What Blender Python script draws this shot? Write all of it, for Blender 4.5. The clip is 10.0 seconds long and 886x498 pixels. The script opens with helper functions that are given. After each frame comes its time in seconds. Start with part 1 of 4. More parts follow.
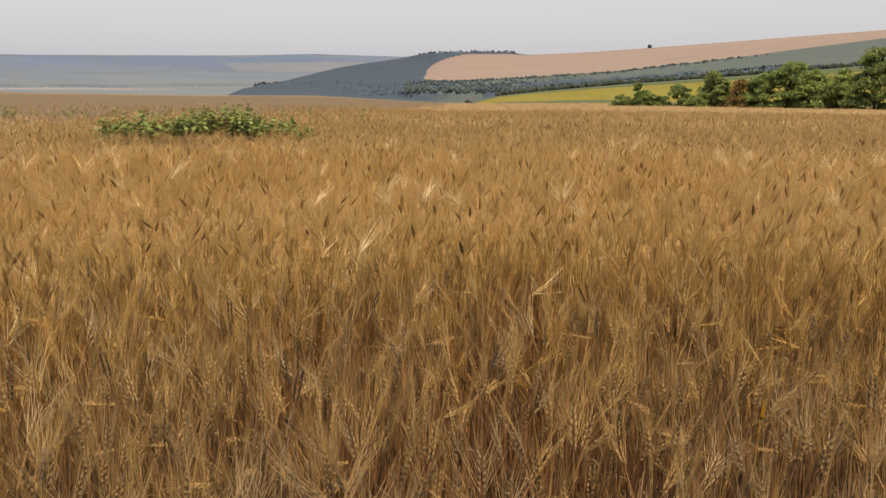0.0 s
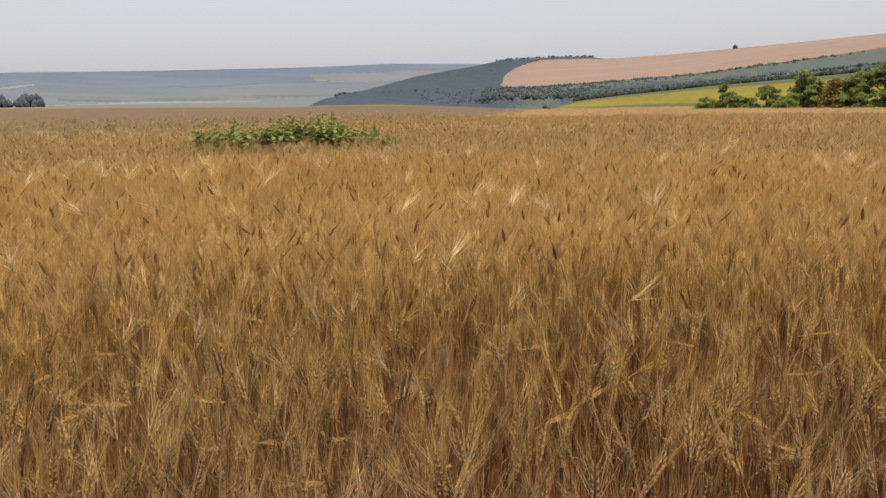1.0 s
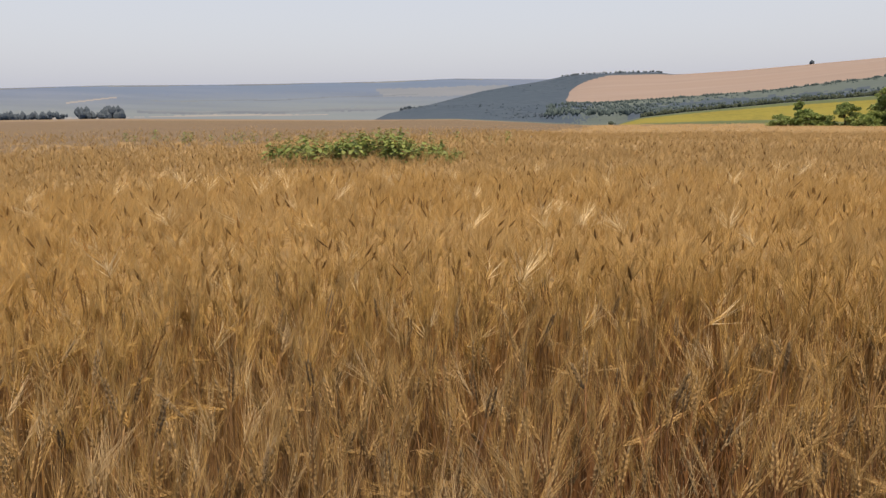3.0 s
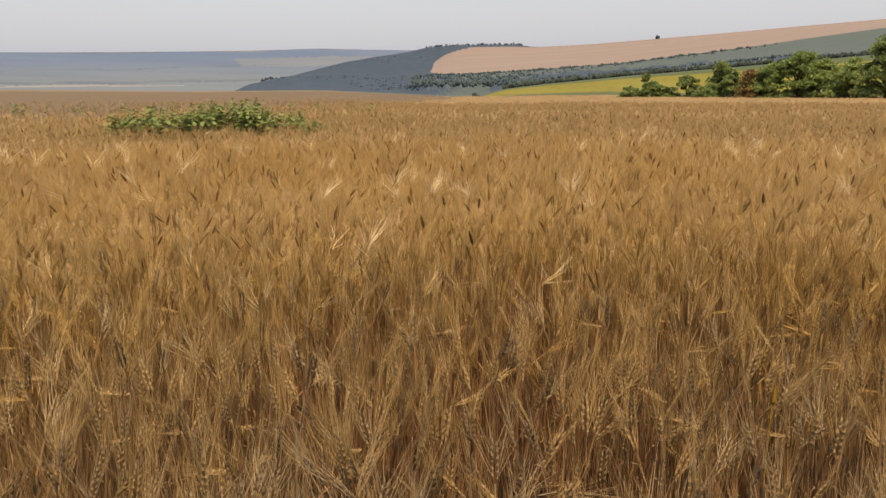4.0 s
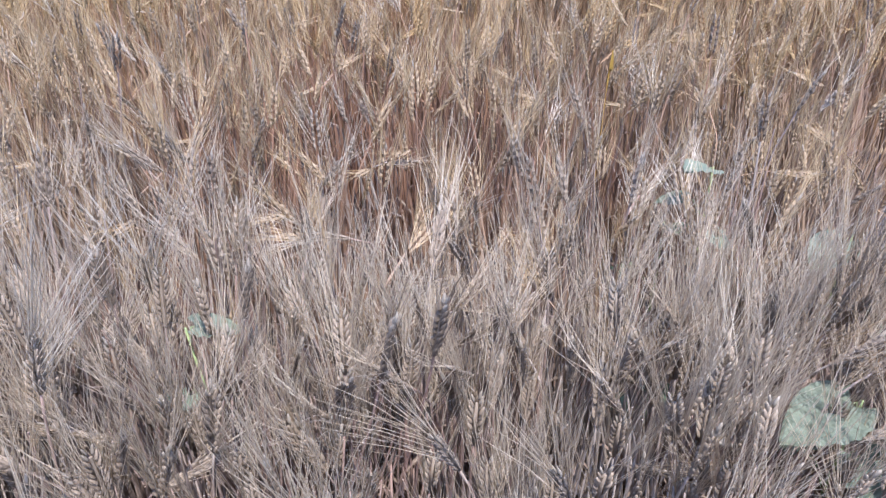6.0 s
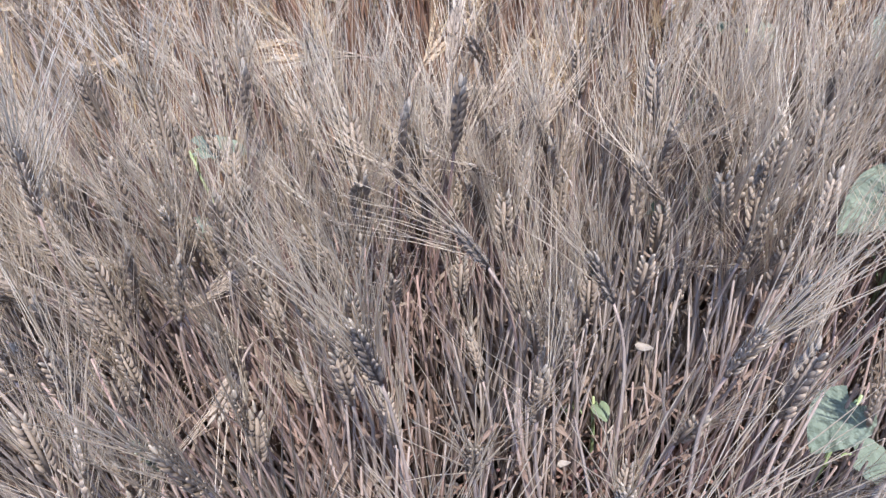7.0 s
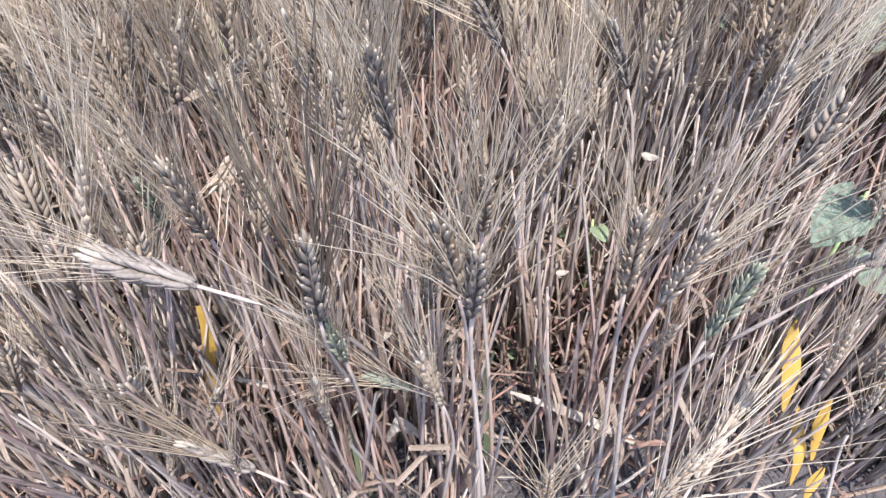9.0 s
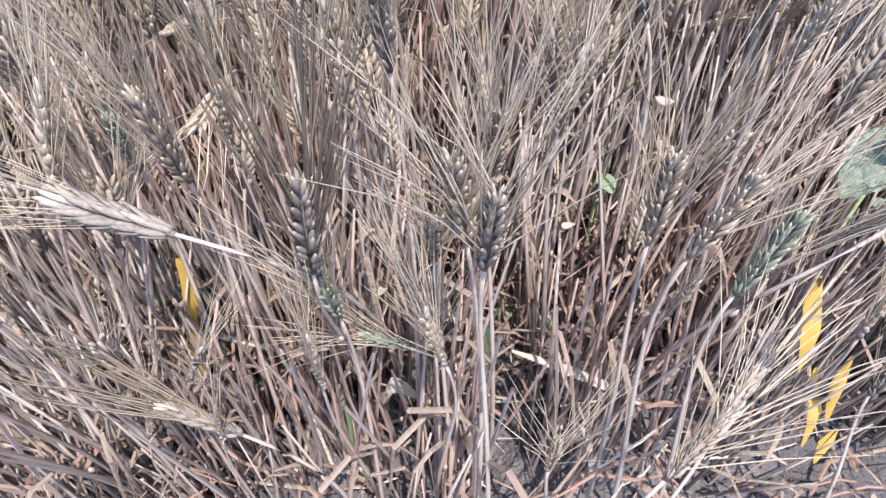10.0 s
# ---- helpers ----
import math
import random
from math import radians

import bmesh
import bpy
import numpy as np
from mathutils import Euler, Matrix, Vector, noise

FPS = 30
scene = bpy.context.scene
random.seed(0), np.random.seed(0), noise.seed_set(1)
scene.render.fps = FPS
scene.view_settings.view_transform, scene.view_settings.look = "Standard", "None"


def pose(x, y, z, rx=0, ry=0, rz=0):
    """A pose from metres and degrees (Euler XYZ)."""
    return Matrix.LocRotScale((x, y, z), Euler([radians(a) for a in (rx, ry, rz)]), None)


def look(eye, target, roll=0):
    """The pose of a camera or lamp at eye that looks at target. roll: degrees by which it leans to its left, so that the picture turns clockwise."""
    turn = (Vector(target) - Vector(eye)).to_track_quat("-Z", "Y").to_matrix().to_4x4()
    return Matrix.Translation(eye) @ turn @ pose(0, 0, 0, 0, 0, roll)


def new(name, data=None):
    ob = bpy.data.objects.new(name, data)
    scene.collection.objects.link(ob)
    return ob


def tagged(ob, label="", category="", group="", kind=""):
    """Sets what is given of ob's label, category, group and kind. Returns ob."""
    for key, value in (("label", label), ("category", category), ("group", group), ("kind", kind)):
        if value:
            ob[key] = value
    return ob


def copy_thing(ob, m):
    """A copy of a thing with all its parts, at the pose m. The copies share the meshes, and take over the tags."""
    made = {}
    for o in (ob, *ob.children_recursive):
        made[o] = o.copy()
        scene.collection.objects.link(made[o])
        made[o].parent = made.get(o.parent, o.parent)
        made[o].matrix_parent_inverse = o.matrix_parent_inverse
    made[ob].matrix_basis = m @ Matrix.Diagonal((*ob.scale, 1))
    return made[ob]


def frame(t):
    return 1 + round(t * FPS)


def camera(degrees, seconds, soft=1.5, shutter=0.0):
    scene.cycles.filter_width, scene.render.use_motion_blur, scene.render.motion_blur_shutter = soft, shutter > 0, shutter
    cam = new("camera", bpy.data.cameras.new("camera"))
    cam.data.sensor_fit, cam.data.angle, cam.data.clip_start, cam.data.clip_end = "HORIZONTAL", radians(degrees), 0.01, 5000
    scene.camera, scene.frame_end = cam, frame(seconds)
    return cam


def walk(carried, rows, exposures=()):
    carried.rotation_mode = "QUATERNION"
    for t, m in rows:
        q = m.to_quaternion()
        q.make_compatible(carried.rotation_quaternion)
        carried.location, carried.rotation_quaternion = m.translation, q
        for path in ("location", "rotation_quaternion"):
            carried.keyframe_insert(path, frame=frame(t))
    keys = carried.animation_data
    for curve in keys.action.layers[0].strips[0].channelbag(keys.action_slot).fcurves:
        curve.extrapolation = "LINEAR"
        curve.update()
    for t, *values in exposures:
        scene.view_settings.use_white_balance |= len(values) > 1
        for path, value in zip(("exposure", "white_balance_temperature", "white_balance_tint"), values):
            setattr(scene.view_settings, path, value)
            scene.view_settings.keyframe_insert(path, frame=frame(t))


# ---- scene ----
cam = camera(63.2, 10.0, soft=1.4)
PATH = [
    (0, (1.063, 1.045, 1.005), (1.059, 2.997, 0.573), -0.1),
    (0.5, (1.033, 1.045, 1.0), (0.907, 2.993, 0.565), -0.6),
    (1, (1.011, 1.049, 0.997), (0.795, 2.994, 0.586), -1.3),
    (1.5, (0.95, 1.015, 1.013), (0.433, 2.911, 0.639), -2.1),
    (2, (0.939, 0.996, 1.022), (0.32, 2.865, 0.67), -2.1),
    (2.2, (0.939, 0.956, 1.028), (0.344, 2.832, 0.675), -1.5),
    (3.5, (1.007, 1.033, 1.007), (0.822, 2.987, 0.620), -1.1),
    (4, (1.058, 1.037, 0.996), (1.031, 2.986, 0.547), -0.7),
    (4.5, (1.139, 1.026, 0.969), (1.092, 2.928, 0.350), -1.2),
    (5, (1.172, 1.014, 0.936), (1.194, 2.809, 0.055), -0.7),
    (5.2, (1.186, 1.01, 0.933), (1.35, 2.77, -0.002), 1.2),
    (6.3, (1.207, 1.039, 0.877), (1.328, 2.624, -0.338), -2.8),
    (6.5, (1.211, 1.041, 0.863), (1.285, 2.578, -0.414), -4.9),
    (7, (1.208, 1.037, 0.813), (1.255, 2.455, -0.596), -6.9),
    (7.5, (1.199, 1.016, 0.785), (1.329, 2.426, -0.627), -3.9),
    (7.9, (1.201, 0.986, 0.75), (1.354, 2.301, -0.749), -2.6),
    (8, (1.2, 0.984, 0.743), (1.356, 2.282, -0.77), -2.3),
    (8.5, (1.192, 0.973, 0.736), (1.355, 2.22, -0.819), -1.5),
    (9, (1.177, 0.967, 0.734), (1.245, 2.232, -0.813), -3.7),
    (9.5, (1.172, 0.975, 0.72), (1.22, 2.23, -0.836), -4.7),
    (10, (1.166, 0.989, 0.699), (1.266, 2.158, -0.921), -2.0),
]
walk(cam, [(t, look(eye, target, roll)) for t, eye, target, roll in PATH],
     [(0, -0.06, 13000, 12), (1, -0.06, 12200, 12), (2, -0.05, 11500, 12), (3.5, -0.05, 11800, 12), (4.0, -0.06, 12600, 12), (4.5, 0.32, 11500, 13), (4.8, 0.86, 8000, 18), (5.0, 1.12, 6600, 21),
      (5.2, 1.13, 5900, 20), (6.3, 1.24, 5040, 15), (7.0, 1.30, 5120, 14), (8.5, 1.57, 5230, 12), (10, 1.67, 5230, 11)])

# ---------------------------------------------------------------- light
SUN_UP, SUN_SIDE = 72.0, 158.0          # degrees above the horizon; bearing from straight ahead, right positive
world = bpy.data.worlds.new("sky")
scene.world = world
world.use_nodes = True
wn = world.node_tree
sky = wn.nodes.new("ShaderNodeTexSky")
sky.sky_type, sky.sun_disc = "NISHITA", False
sky.sun_elevation, sky.sun_rotation = radians(SUN_UP), radians(SUN_SIDE)
sky.air_density, sky.dust_density, sky.ozone_density = 1.0, 4.0, 1.0
haze = wn.nodes.new("ShaderNodeMix")                 # a thin white haze all over the sky
haze.data_type, haze.blend_type = "RGBA", "ADD"
haze.inputs["Factor"].default_value = 1.0
haze.inputs["B"].default_value = (3.5, 5.1, 9.4, 1)
wn.links.new(sky.outputs[0], haze.inputs["A"])
wn.links.new(haze.outputs["Result"], wn.nodes["Background"].inputs[0])
wn.nodes["Background"].inputs[1].default_value = 0.09
sun = new("sun", bpy.data.lights.new("sun", "SUN"))
sun.data.energy, sun.data.angle, sun.data.color = 5.0, radians(0.6), (1.0, 0.94, 0.84)
b = radians(SUN_SIDE)
u = radians(SUN_UP)
sun.matrix_world = look((math.sin(b) * math.cos(u) * 60, math.cos(b) * math.cos(u) * 60, math.sin(u) * 60), (0, 0, 0))

# ---------------------------------------------------------------- materials


def material(name, low, high, scale=8.0, rough=0.7, through_light=0.0, island=0.35, each=0.0, bump=0.0, bump_scale=60.0,
             broad=0.0, broad_colour=None, stretch=(1, 1, 1)):
    """Two-tone procedural surface: grain at one scale, patches at a broader one, a shift for each loose piece or object."""
    m = bpy.data.materials.new(name)
    m.use_nodes = True
    n, l = m.node_tree.nodes, m.node_tree.links
    bsdf = n["Principled BSDF"]
    bsdf.inputs["Roughness"].default_value = rough
    bsdf.inputs["Specular IOR Level"].default_value = 0.18
    geo = n.new("ShaderNodeNewGeometry")
    mp = n.new("ShaderNodeMapping")
    mp.inputs["Scale"].default_value = stretch
    l.new(geo.outputs["Position"], mp.inputs["Vector"])
    grain = n.new("ShaderNodeTexNoise")
    grain.inputs["Scale"].default_value, grain.inputs["Detail"].default_value = scale, 5
    l.new(mp.outputs[0], grain.inputs["Vector"])
    fac = grain.outputs["Fac"]
    ramp = n.new("ShaderNodeMapRange")
    ramp.inputs["From Min"].default_value, ramp.inputs["From Max"].default_value = 0.3, 0.7
    l.new(fac, ramp.inputs["Value"])
    mixf = n.new("ShaderNodeMix")
    mixf.data_type = "FLOAT"
    mixf.inputs["Factor"].default_value = island
    l.new(ramp.outputs[0], mixf.inputs["A"])
    l.new(geo.outputs["Random Per Island"], mixf.inputs["B"])
    out = mixf.outputs["Result"]
    if each:
        info = n.new("ShaderNodeObjectInfo")
        mixe = n.new("ShaderNodeMix")
        mixe.data_type = "FLOAT"
        mixe.inputs["Factor"].default_value = each
        l.new(out, mixe.inputs["A"])
        l.new(info.outputs["Random"], mixe.inputs["B"])
        out = mixe.outputs["Result"]
    col = n.new("ShaderNodeMix")
    col.data_type = "RGBA"
    col.inputs["A"].default_value, col.inputs["B"].default_value = (*low, 1), (*high, 1)
    l.new(out, col.inputs["Factor"])
    colour = col.outputs["Result"]
    if broad:
        patch = n.new("ShaderNodeTexNoise")
        patch.inputs["Scale"].default_value, patch.inputs["Detail"].default_value = broad, 3
        l.new(mp.outputs[0], patch.inputs["Vector"])
        pr = n.new("ShaderNodeMapRange")
        pr.inputs["From Min"].default_value, pr.inputs["From Max"].default_value = 0.42, 0.66
        l.new(patch.outputs["Fac"], pr.inputs["Value"])
        pm = n.new("ShaderNodeMix")
        pm.data_type = "RGBA"
        l.new(pr.outputs[0], pm.inputs["Factor"])
        l.new(colour, pm.inputs["A"])
        pm.inputs["B"].default_value = (*broad_colour, 1)
        colour = pm.outputs["Result"]
    l.new(colour, bsdf.inputs["Base Color"])
    if bump:
        bt = n.new("ShaderNodeTexNoise")
        bt.inputs["Scale"].default_value, bt.inputs["Detail"].default_value = bump_scale, 4
        l.new(mp.outputs[0], bt.inputs["Vector"])
        bp = n.new("ShaderNodeBump")
        bp.inputs["Strength"].default_value, bp.inputs["Distance"].default_value = bump, 0.02
        l.new(bt.outputs["Fac"], bp.inputs["Height"])
        l.new(bp.outputs[0], bsdf.inputs["Normal"])
    if through_light:
        tr = n.new("ShaderNodeBsdfTranslucent")
        l.new(colour, tr.inputs["Color"])
        ms = n.new("ShaderNodeMixShader")
        ms.inputs[0].default_value = through_light
        l.new(bsdf.outputs[0], ms.inputs[1])
        l.new(tr.outputs[0], ms.inputs[2])
        l.new(ms.outputs[0], n["Material Output"].inputs["Surface"])
    return m


AWN = material("awn", (0.40, 0.268, 0.118), (0.57, 0.415, 0.225), 3.0, 0.55, 0.5, 0.25, 0.15, broad=0.9, broad_colour=(0.47, 0.315, 0.14))
AWN_BRIGHT = material("bleached_awn", (0.62, 0.50, 0.33), (0.78, 0.67, 0.48), 20, 0.4, 0.3, 0.5)
AWN_DARK = material("dark_awn", (0.06, 0.045, 0.03), (0.20, 0.14, 0.08), 20, 0.5, 0.0, 0.6)
AWN_PALE = material("pale_awn", (0.36, 0.28, 0.175), (0.54, 0.435, 0.305), 20, 0.45, 0.2, 0.6)
AWN_MID = material("straw_awn", (0.37, 0.250, 0.120), (0.61, 0.452, 0.245), 5.0, 0.55, 0.5, 0.35, 0.2, broad=0.9, broad_colour=(0.53, 0.37, 0.185))
AWN_GREY = material("grey_awn", (0.36, 0.272, 0.17), (0.70, 0.56, 0.38), 6.0, 0.4, 0.55, 0.8, 0.15)
STALK = material("stalk", (0.15, 0.11, 0.078), (0.30, 0.232, 0.165), 30, 0.65, 0.0, 0.7, 0.3, broad=5.0, broad_colour=(0.215, 0.13, 0.088))
STALK_RED = material("reddish_stalk", (0.145, 0.088, 0.048), (0.30, 0.195, 0.11), 30, 0.6, 0.0, 0.6, broad=1.3, broad_colour=(0.185, 0.096, 0.052))
STALK_DEEP = material("deep_red_stalk", (0.14, 0.079, 0.034), (0.28, 0.168, 0.08), 30, 0.6, 0.0, 0.6, broad=1.3, broad_colour=(0.175, 0.086, 0.037))
EAR_DEEP = material("deep_golden_ear", (0.15, 0.09, 0.034), (0.31, 0.195, 0.08), 300, 0.65, 0.0, 0.6)
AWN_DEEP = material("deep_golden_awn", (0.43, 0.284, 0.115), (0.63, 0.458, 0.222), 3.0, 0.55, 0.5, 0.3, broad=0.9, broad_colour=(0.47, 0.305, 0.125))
# awns and ears of the far wheat, greyed by haze in the colour
AWN_FAR = material("hazed_awn", (0.34, 0.238, 0.118), (0.47, 0.345, 0.195), 3.0, 0.6, 0.5, 0.25, broad=0.5, broad_colour=(0.40, 0.285, 0.15))
EAR_FAR = material("hazed_ear", (0.28, 0.192, 0.095), (0.40, 0.285, 0.155), 60, 0.7, 0.3, 0.4)
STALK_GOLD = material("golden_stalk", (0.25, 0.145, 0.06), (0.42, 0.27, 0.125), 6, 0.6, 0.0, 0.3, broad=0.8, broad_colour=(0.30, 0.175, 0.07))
EAR_GOLD = material("golden_ear", (0.36, 0.235, 0.10), (0.52, 0.365, 0.18), 60, 0.7, 0.3, 0.4)
EAR = material("ear", (0.10, 0.07, 0.042), (0.25, 0.182, 0.115), 400, 0.7, 0.0, 0.6, 0.25)
# last spikelets of an ear, paler than the rest
EAR_TIP = material("pale_ear_tip", (0.17, 0.128, 0.082), (0.33, 0.26, 0.175), 300, 0.75, 0.2, 0.5, 0.2)
EAR_PALE = material("pale_ear", (0.13, 0.092, 0.056), (0.30, 0.225, 0.145), 500, 0.55, 0.0, 0.3, 0.3)
EAR_DARK = material("dark_ear", (0.065, 0.048, 0.034), (0.20, 0.152, 0.104), 500, 0.75, 0.0, 0.3, 0.35)
EAR_GREEN = material("green_ear", (0.09, 0.088, 0.048), (0.22, 0.20, 0.125), 500, 0.7, 0.0, 0.5, 0.3)
DRY_LEAF = material("dry_leaf", (0.13, 0.083, 0.05), (0.27, 0.198, 0.128), 40, 0.75, 0.3, 0.5, 0.4, bump=0.3, bump_scale=200, broad=9, broad_colour=(0.17, 0.104, 0.066))
PALE_LEAF = material("bleached_leaf", (0.18, 0.135, 0.088), (0.33, 0.262, 0.182), 60, 0.75, 0.2, 0.3, 0.3, bump=0.3, bump_scale=200)
RUST_STRAW = material("rusty_straw", (0.11, 0.058, 0.036), (0.22, 0.128, 0.082), 40, 0.75, 0.2, 0.5, 0.3)
RED_LEAF = material("red_brown_leaf", (0.115, 0.056, 0.045), (0.22, 0.118, 0.092), 40, 0.7, 0.3, 0.5, 0.3)
YELLOW_LEAF = material("yellow_leaf", (0.34, 0.18, 0.028), (0.52, 0.32, 0.06), 40, 0.6, 0.3, 0.2, 0.4)
WEED_LEAF = material("weed_leaf", (0.10, 0.112, 0.066), (0.185, 0.188, 0.115), 50, 0.6, 0.3, 0.2, 0.4, bump=0.4, bump_scale=140)
WEED_STEM = material("weed_stem", (0.16, 0.20, 0.07), (0.30, 0.30, 0.12), 50, 0.6)
DULL_GREEN = material("dull_green_leaf", (0.07, 0.085, 0.035), (0.17, 0.18, 0.09), 40, 0.6, 0.2, 0.3, 0.3)
GREEN_LEAF = material("green_leaf", (0.07, 0.125, 0.045), (0.225, 0.29, 0.11), 5, 0.5, 0.3, 0.3, 0.6)
TREE_LEAF = material("tree_leaf", (0.10, 0.175, 0.065), (0.32, 0.41, 0.17), 1.5, 0.6, 0.45, 0.45, 0.3)
TREE_DARK = material("dark_tree_leaf", (0.08, 0.14, 0.056), (0.27, 0.355, 0.15), 1.5, 0.6, 0.4, 0.45, 0.3)
RUST_LEAF = material("rust_leaf", (0.13, 0.085, 0.04), (0.26, 0.185, 0.09), 1.5, 0.6, 0.3, 0.5)
BARK = material("bark", (0.06, 0.045, 0.03), (0.16, 0.12, 0.08), 25, 0.9, bump=0.6)
SOIL = material("soil", (0.038, 0.030, 0.026), (0.105, 0.083, 0.069), 40, 0.95, island=0.0, bump=1.0, bump_scale=90, broad=6, broad_colour=(0.058, 0.046, 0.039))
CANOPY = material("wheat_canopy", (0.155, 0.105, 0.056), (0.255, 0.182, 0.10), 14, 0.9, island=0.0, bump=1.0, bump_scale=9, broad=0.35, broad_colour=(0.215, 0.15, 0.082))
STUBBLE = material("brown_crop", (0.086, 0.066, 0.052), (0.13, 0.101, 0.076), 5, 0.95, island=0.0, bump=1.0, bump_scale=6, broad=0.25, broad_colour=(0.115, 0.086, 0.06))
# paler than the near crop, with some haze in its colour
STRIP = material("far_stubble", (0.13, 0.102, 0.08), (0.17, 0.135, 0.105), 0.2, 0.95, island=0.0, broad=0.03, broad_colour=(0.155, 0.118, 0.088))
YELLOW_FIELD = material("sunflower_field", (0.098, 0.098, 0.02), (0.175, 0.155, 0.03), 0.6, 0.95, island=0.0, broad=0.05, broad_colour=(0.15, 0.145, 0.03), stretch=(1, 0.25, 1))
GREEN_STRIP = material("green_crop", (0.035, 0.06, 0.025), (0.075, 0.10, 0.05), 0.5, 0.9, island=0.0, broad=0.05, broad_colour=(0.05, 0.075, 0.035))
# woods, scrub and harvested slope: distance haze is mixed into these colours
WOODS = material("hazed_hill_woods", (0.013, 0.032, 0.062), (0.042, 0.068, 0.105), 0.06, 0.95, island=0.0, broad=0.008, broad_colour=(0.027, 0.051, 0.086), bump=1.0, bump_scale=0.1)
BELT = material("hazed_scrub", (0.045, 0.071, 0.080), (0.068, 0.095, 0.098), 0.05, 0.95, island=0.0, broad=0.01, broad_colour=(0.052, 0.08, 0.09), bump=1.0, bump_scale=0.1)
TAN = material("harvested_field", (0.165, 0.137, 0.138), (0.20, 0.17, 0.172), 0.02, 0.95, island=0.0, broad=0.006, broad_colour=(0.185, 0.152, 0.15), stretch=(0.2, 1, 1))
# hills: the blue haze of distance is put into these tones
HAZE_TONES = [material("hazed_fields", (0.085 - 0.020 * q, 0.120 - 0.016 * q, 0.168 + 0.018 * q), (0.115 - 0.024 * q, 0.150 - 0.018 * q, 0.198 + 0.018 * q), 0.004, 0.95,
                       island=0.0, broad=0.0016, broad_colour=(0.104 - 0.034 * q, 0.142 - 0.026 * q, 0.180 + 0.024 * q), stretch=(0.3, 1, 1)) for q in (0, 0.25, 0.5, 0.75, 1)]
HILLS_PALE = material("hazed_stubble", (0.100, 0.132, 0.185), (0.125, 0.153, 0.205), 0.006, 0.95, island=0.0, broad=0.003, broad_colour=(0.105, 0.136, 0.188))
HILL_LIGHT = material("hazed_bare_strip", (0.165, 0.175, 0.20), (0.20, 0.205, 0.225), 0.006, 0.95, island=0.0, broad=0.003, broad_colour=(0.17, 0.18, 0.205))
HILLS_DARK = material("hazed_woods", (0.062, 0.088, 0.135), (0.085, 0.112, 0.16), 0.01, 0.95, island=0.0, broad=0.003, broad_colour=(0.11, 0.14, 0.18))

# ---------------------------------------------------------------- mesh helpers


class Shape:
    """Loose triangles with a material slot each."""

    def __init__(self):
        self.v, self.f, self.m = [], [], []

    def tube(self, pts, radii, sides, slot, closed=True):
        pts = [Vector(p) for p in pts]
        base = len(self.v)
        for i, p in enumerate(pts):
            d = (pts[min(i + 1, len(pts) - 1)] - pts[max(i - 1, 0)]).normalized()
            a = d.orthogonal().normalized() if abs(d.z) < 0.9 else Vector((1, 0, 0)).cross(d).normalized()
            c = d.cross(a)
            for k in range(sides):
                w = 2 * math.pi * k / sides
                self.v.append(p + (a * math.cos(w) + c * math.sin(w)) * radii[i])
        for i in range(len(pts) - 1):
            for k in range(sides):
                p, q = base + i * sides + k, base + i * sides + (k + 1) % sides
                self.f += [(p, q, q + sides), (p, q + sides, p + sides)]
                self.m += [slot, slot]
        if closed:
            top = base + (len(pts) - 1) * sides
            for k in range(1, sides - 1):
                self.f += [(top, top + k, top + k + 1), (base, base + k + 1, base + k)]
                self.m += [slot, slot]

    def spine(self, p, tip, r, sides, slot):
        """A needle: sides triangles that meet in the tip."""
        p, tip = Vector(p), Vector(tip)
        d = (tip - p).normalized()
        a = d.orthogonal().normalized()
        c = d.cross(a)
        base = len(self.v)
        turn = random.random() * 6.28
        for k in range(sides):
            w = 2 * math.pi * k / sides + turn
            self.v.append(p + (a * math.cos(w) + c * math.sin(w)) * r)
        self.v.append(tip)
        if sides == 2:
            self.f.append((base, base + 1, base + 2))
            self.m.append(slot)
            return
        for k in range(sides):
            self.f.append((base + k, base + (k + 1) % sides, base + sides))
            self.m.append(slot)

    def drop(self, p, d, side, length, wide, thick, rings, sides, slot):
        """A husk: a pointed body along d, wide across side."""
        p, d = Vector(p), Vector(d).normalized()
        c = (Vector(side) - d * Vector(side).dot(d)).normalized()
        e = d.cross(c)
        base = len(self.v)
        self.v.append(p)
        for i in range(1, rings + 1):
            s = i / (rings + 1)
            r = 2.05 * s ** 0.55 * (1 - s) ** 0.75 if rings > 1 else 1.0
            for k in range(sides):
                w = 2 * math.pi * k / sides
                self.v.append(p + d * (length * s) + c * (math.cos(w) * wide * r) + e * (math.sin(w) * thick * r))
        self.v.append(p + d * length)
        last = len(self.v) - 1
        for k in range(sides):
            n = (k + 1) % sides
            self.f.append((base, base + 1 + n, base + 1 + k))
            for i in range(rings - 1):
                a = base + 1 + i * sides
                self.f += [(a + k, a + n, a + sides + n), (a + k, a + sides + n, a + sides + k)]
            a = base + 1 + (rings - 1) * sides
            self.f.append((a + k, a + n, last))
        self.m += [slot] * (2 * sides + 2 * sides * (rings - 1))

    def blade(self, pts, widths, side, slot, fold=0.25):
        """A folded strip with a keel down the middle."""
        pts, side = [Vector(p) for p in pts], Vector(side).normalized()
        base = len(self.v)
        for i, p in enumerate(pts):
            d = (pts[min(i + 1, len(pts) - 1)] - pts[max(i - 1, 0)]).normalized()
            c = (side - d * side.dot(d)).normalized()
            up = c.cross(d)
            self.v += [p + c * widths[i] + up * widths[i] * fold, p, p - c * widths[i] + up * widths[i] * fold]
        for i in range(len(pts) - 1):
            a = base + i * 3
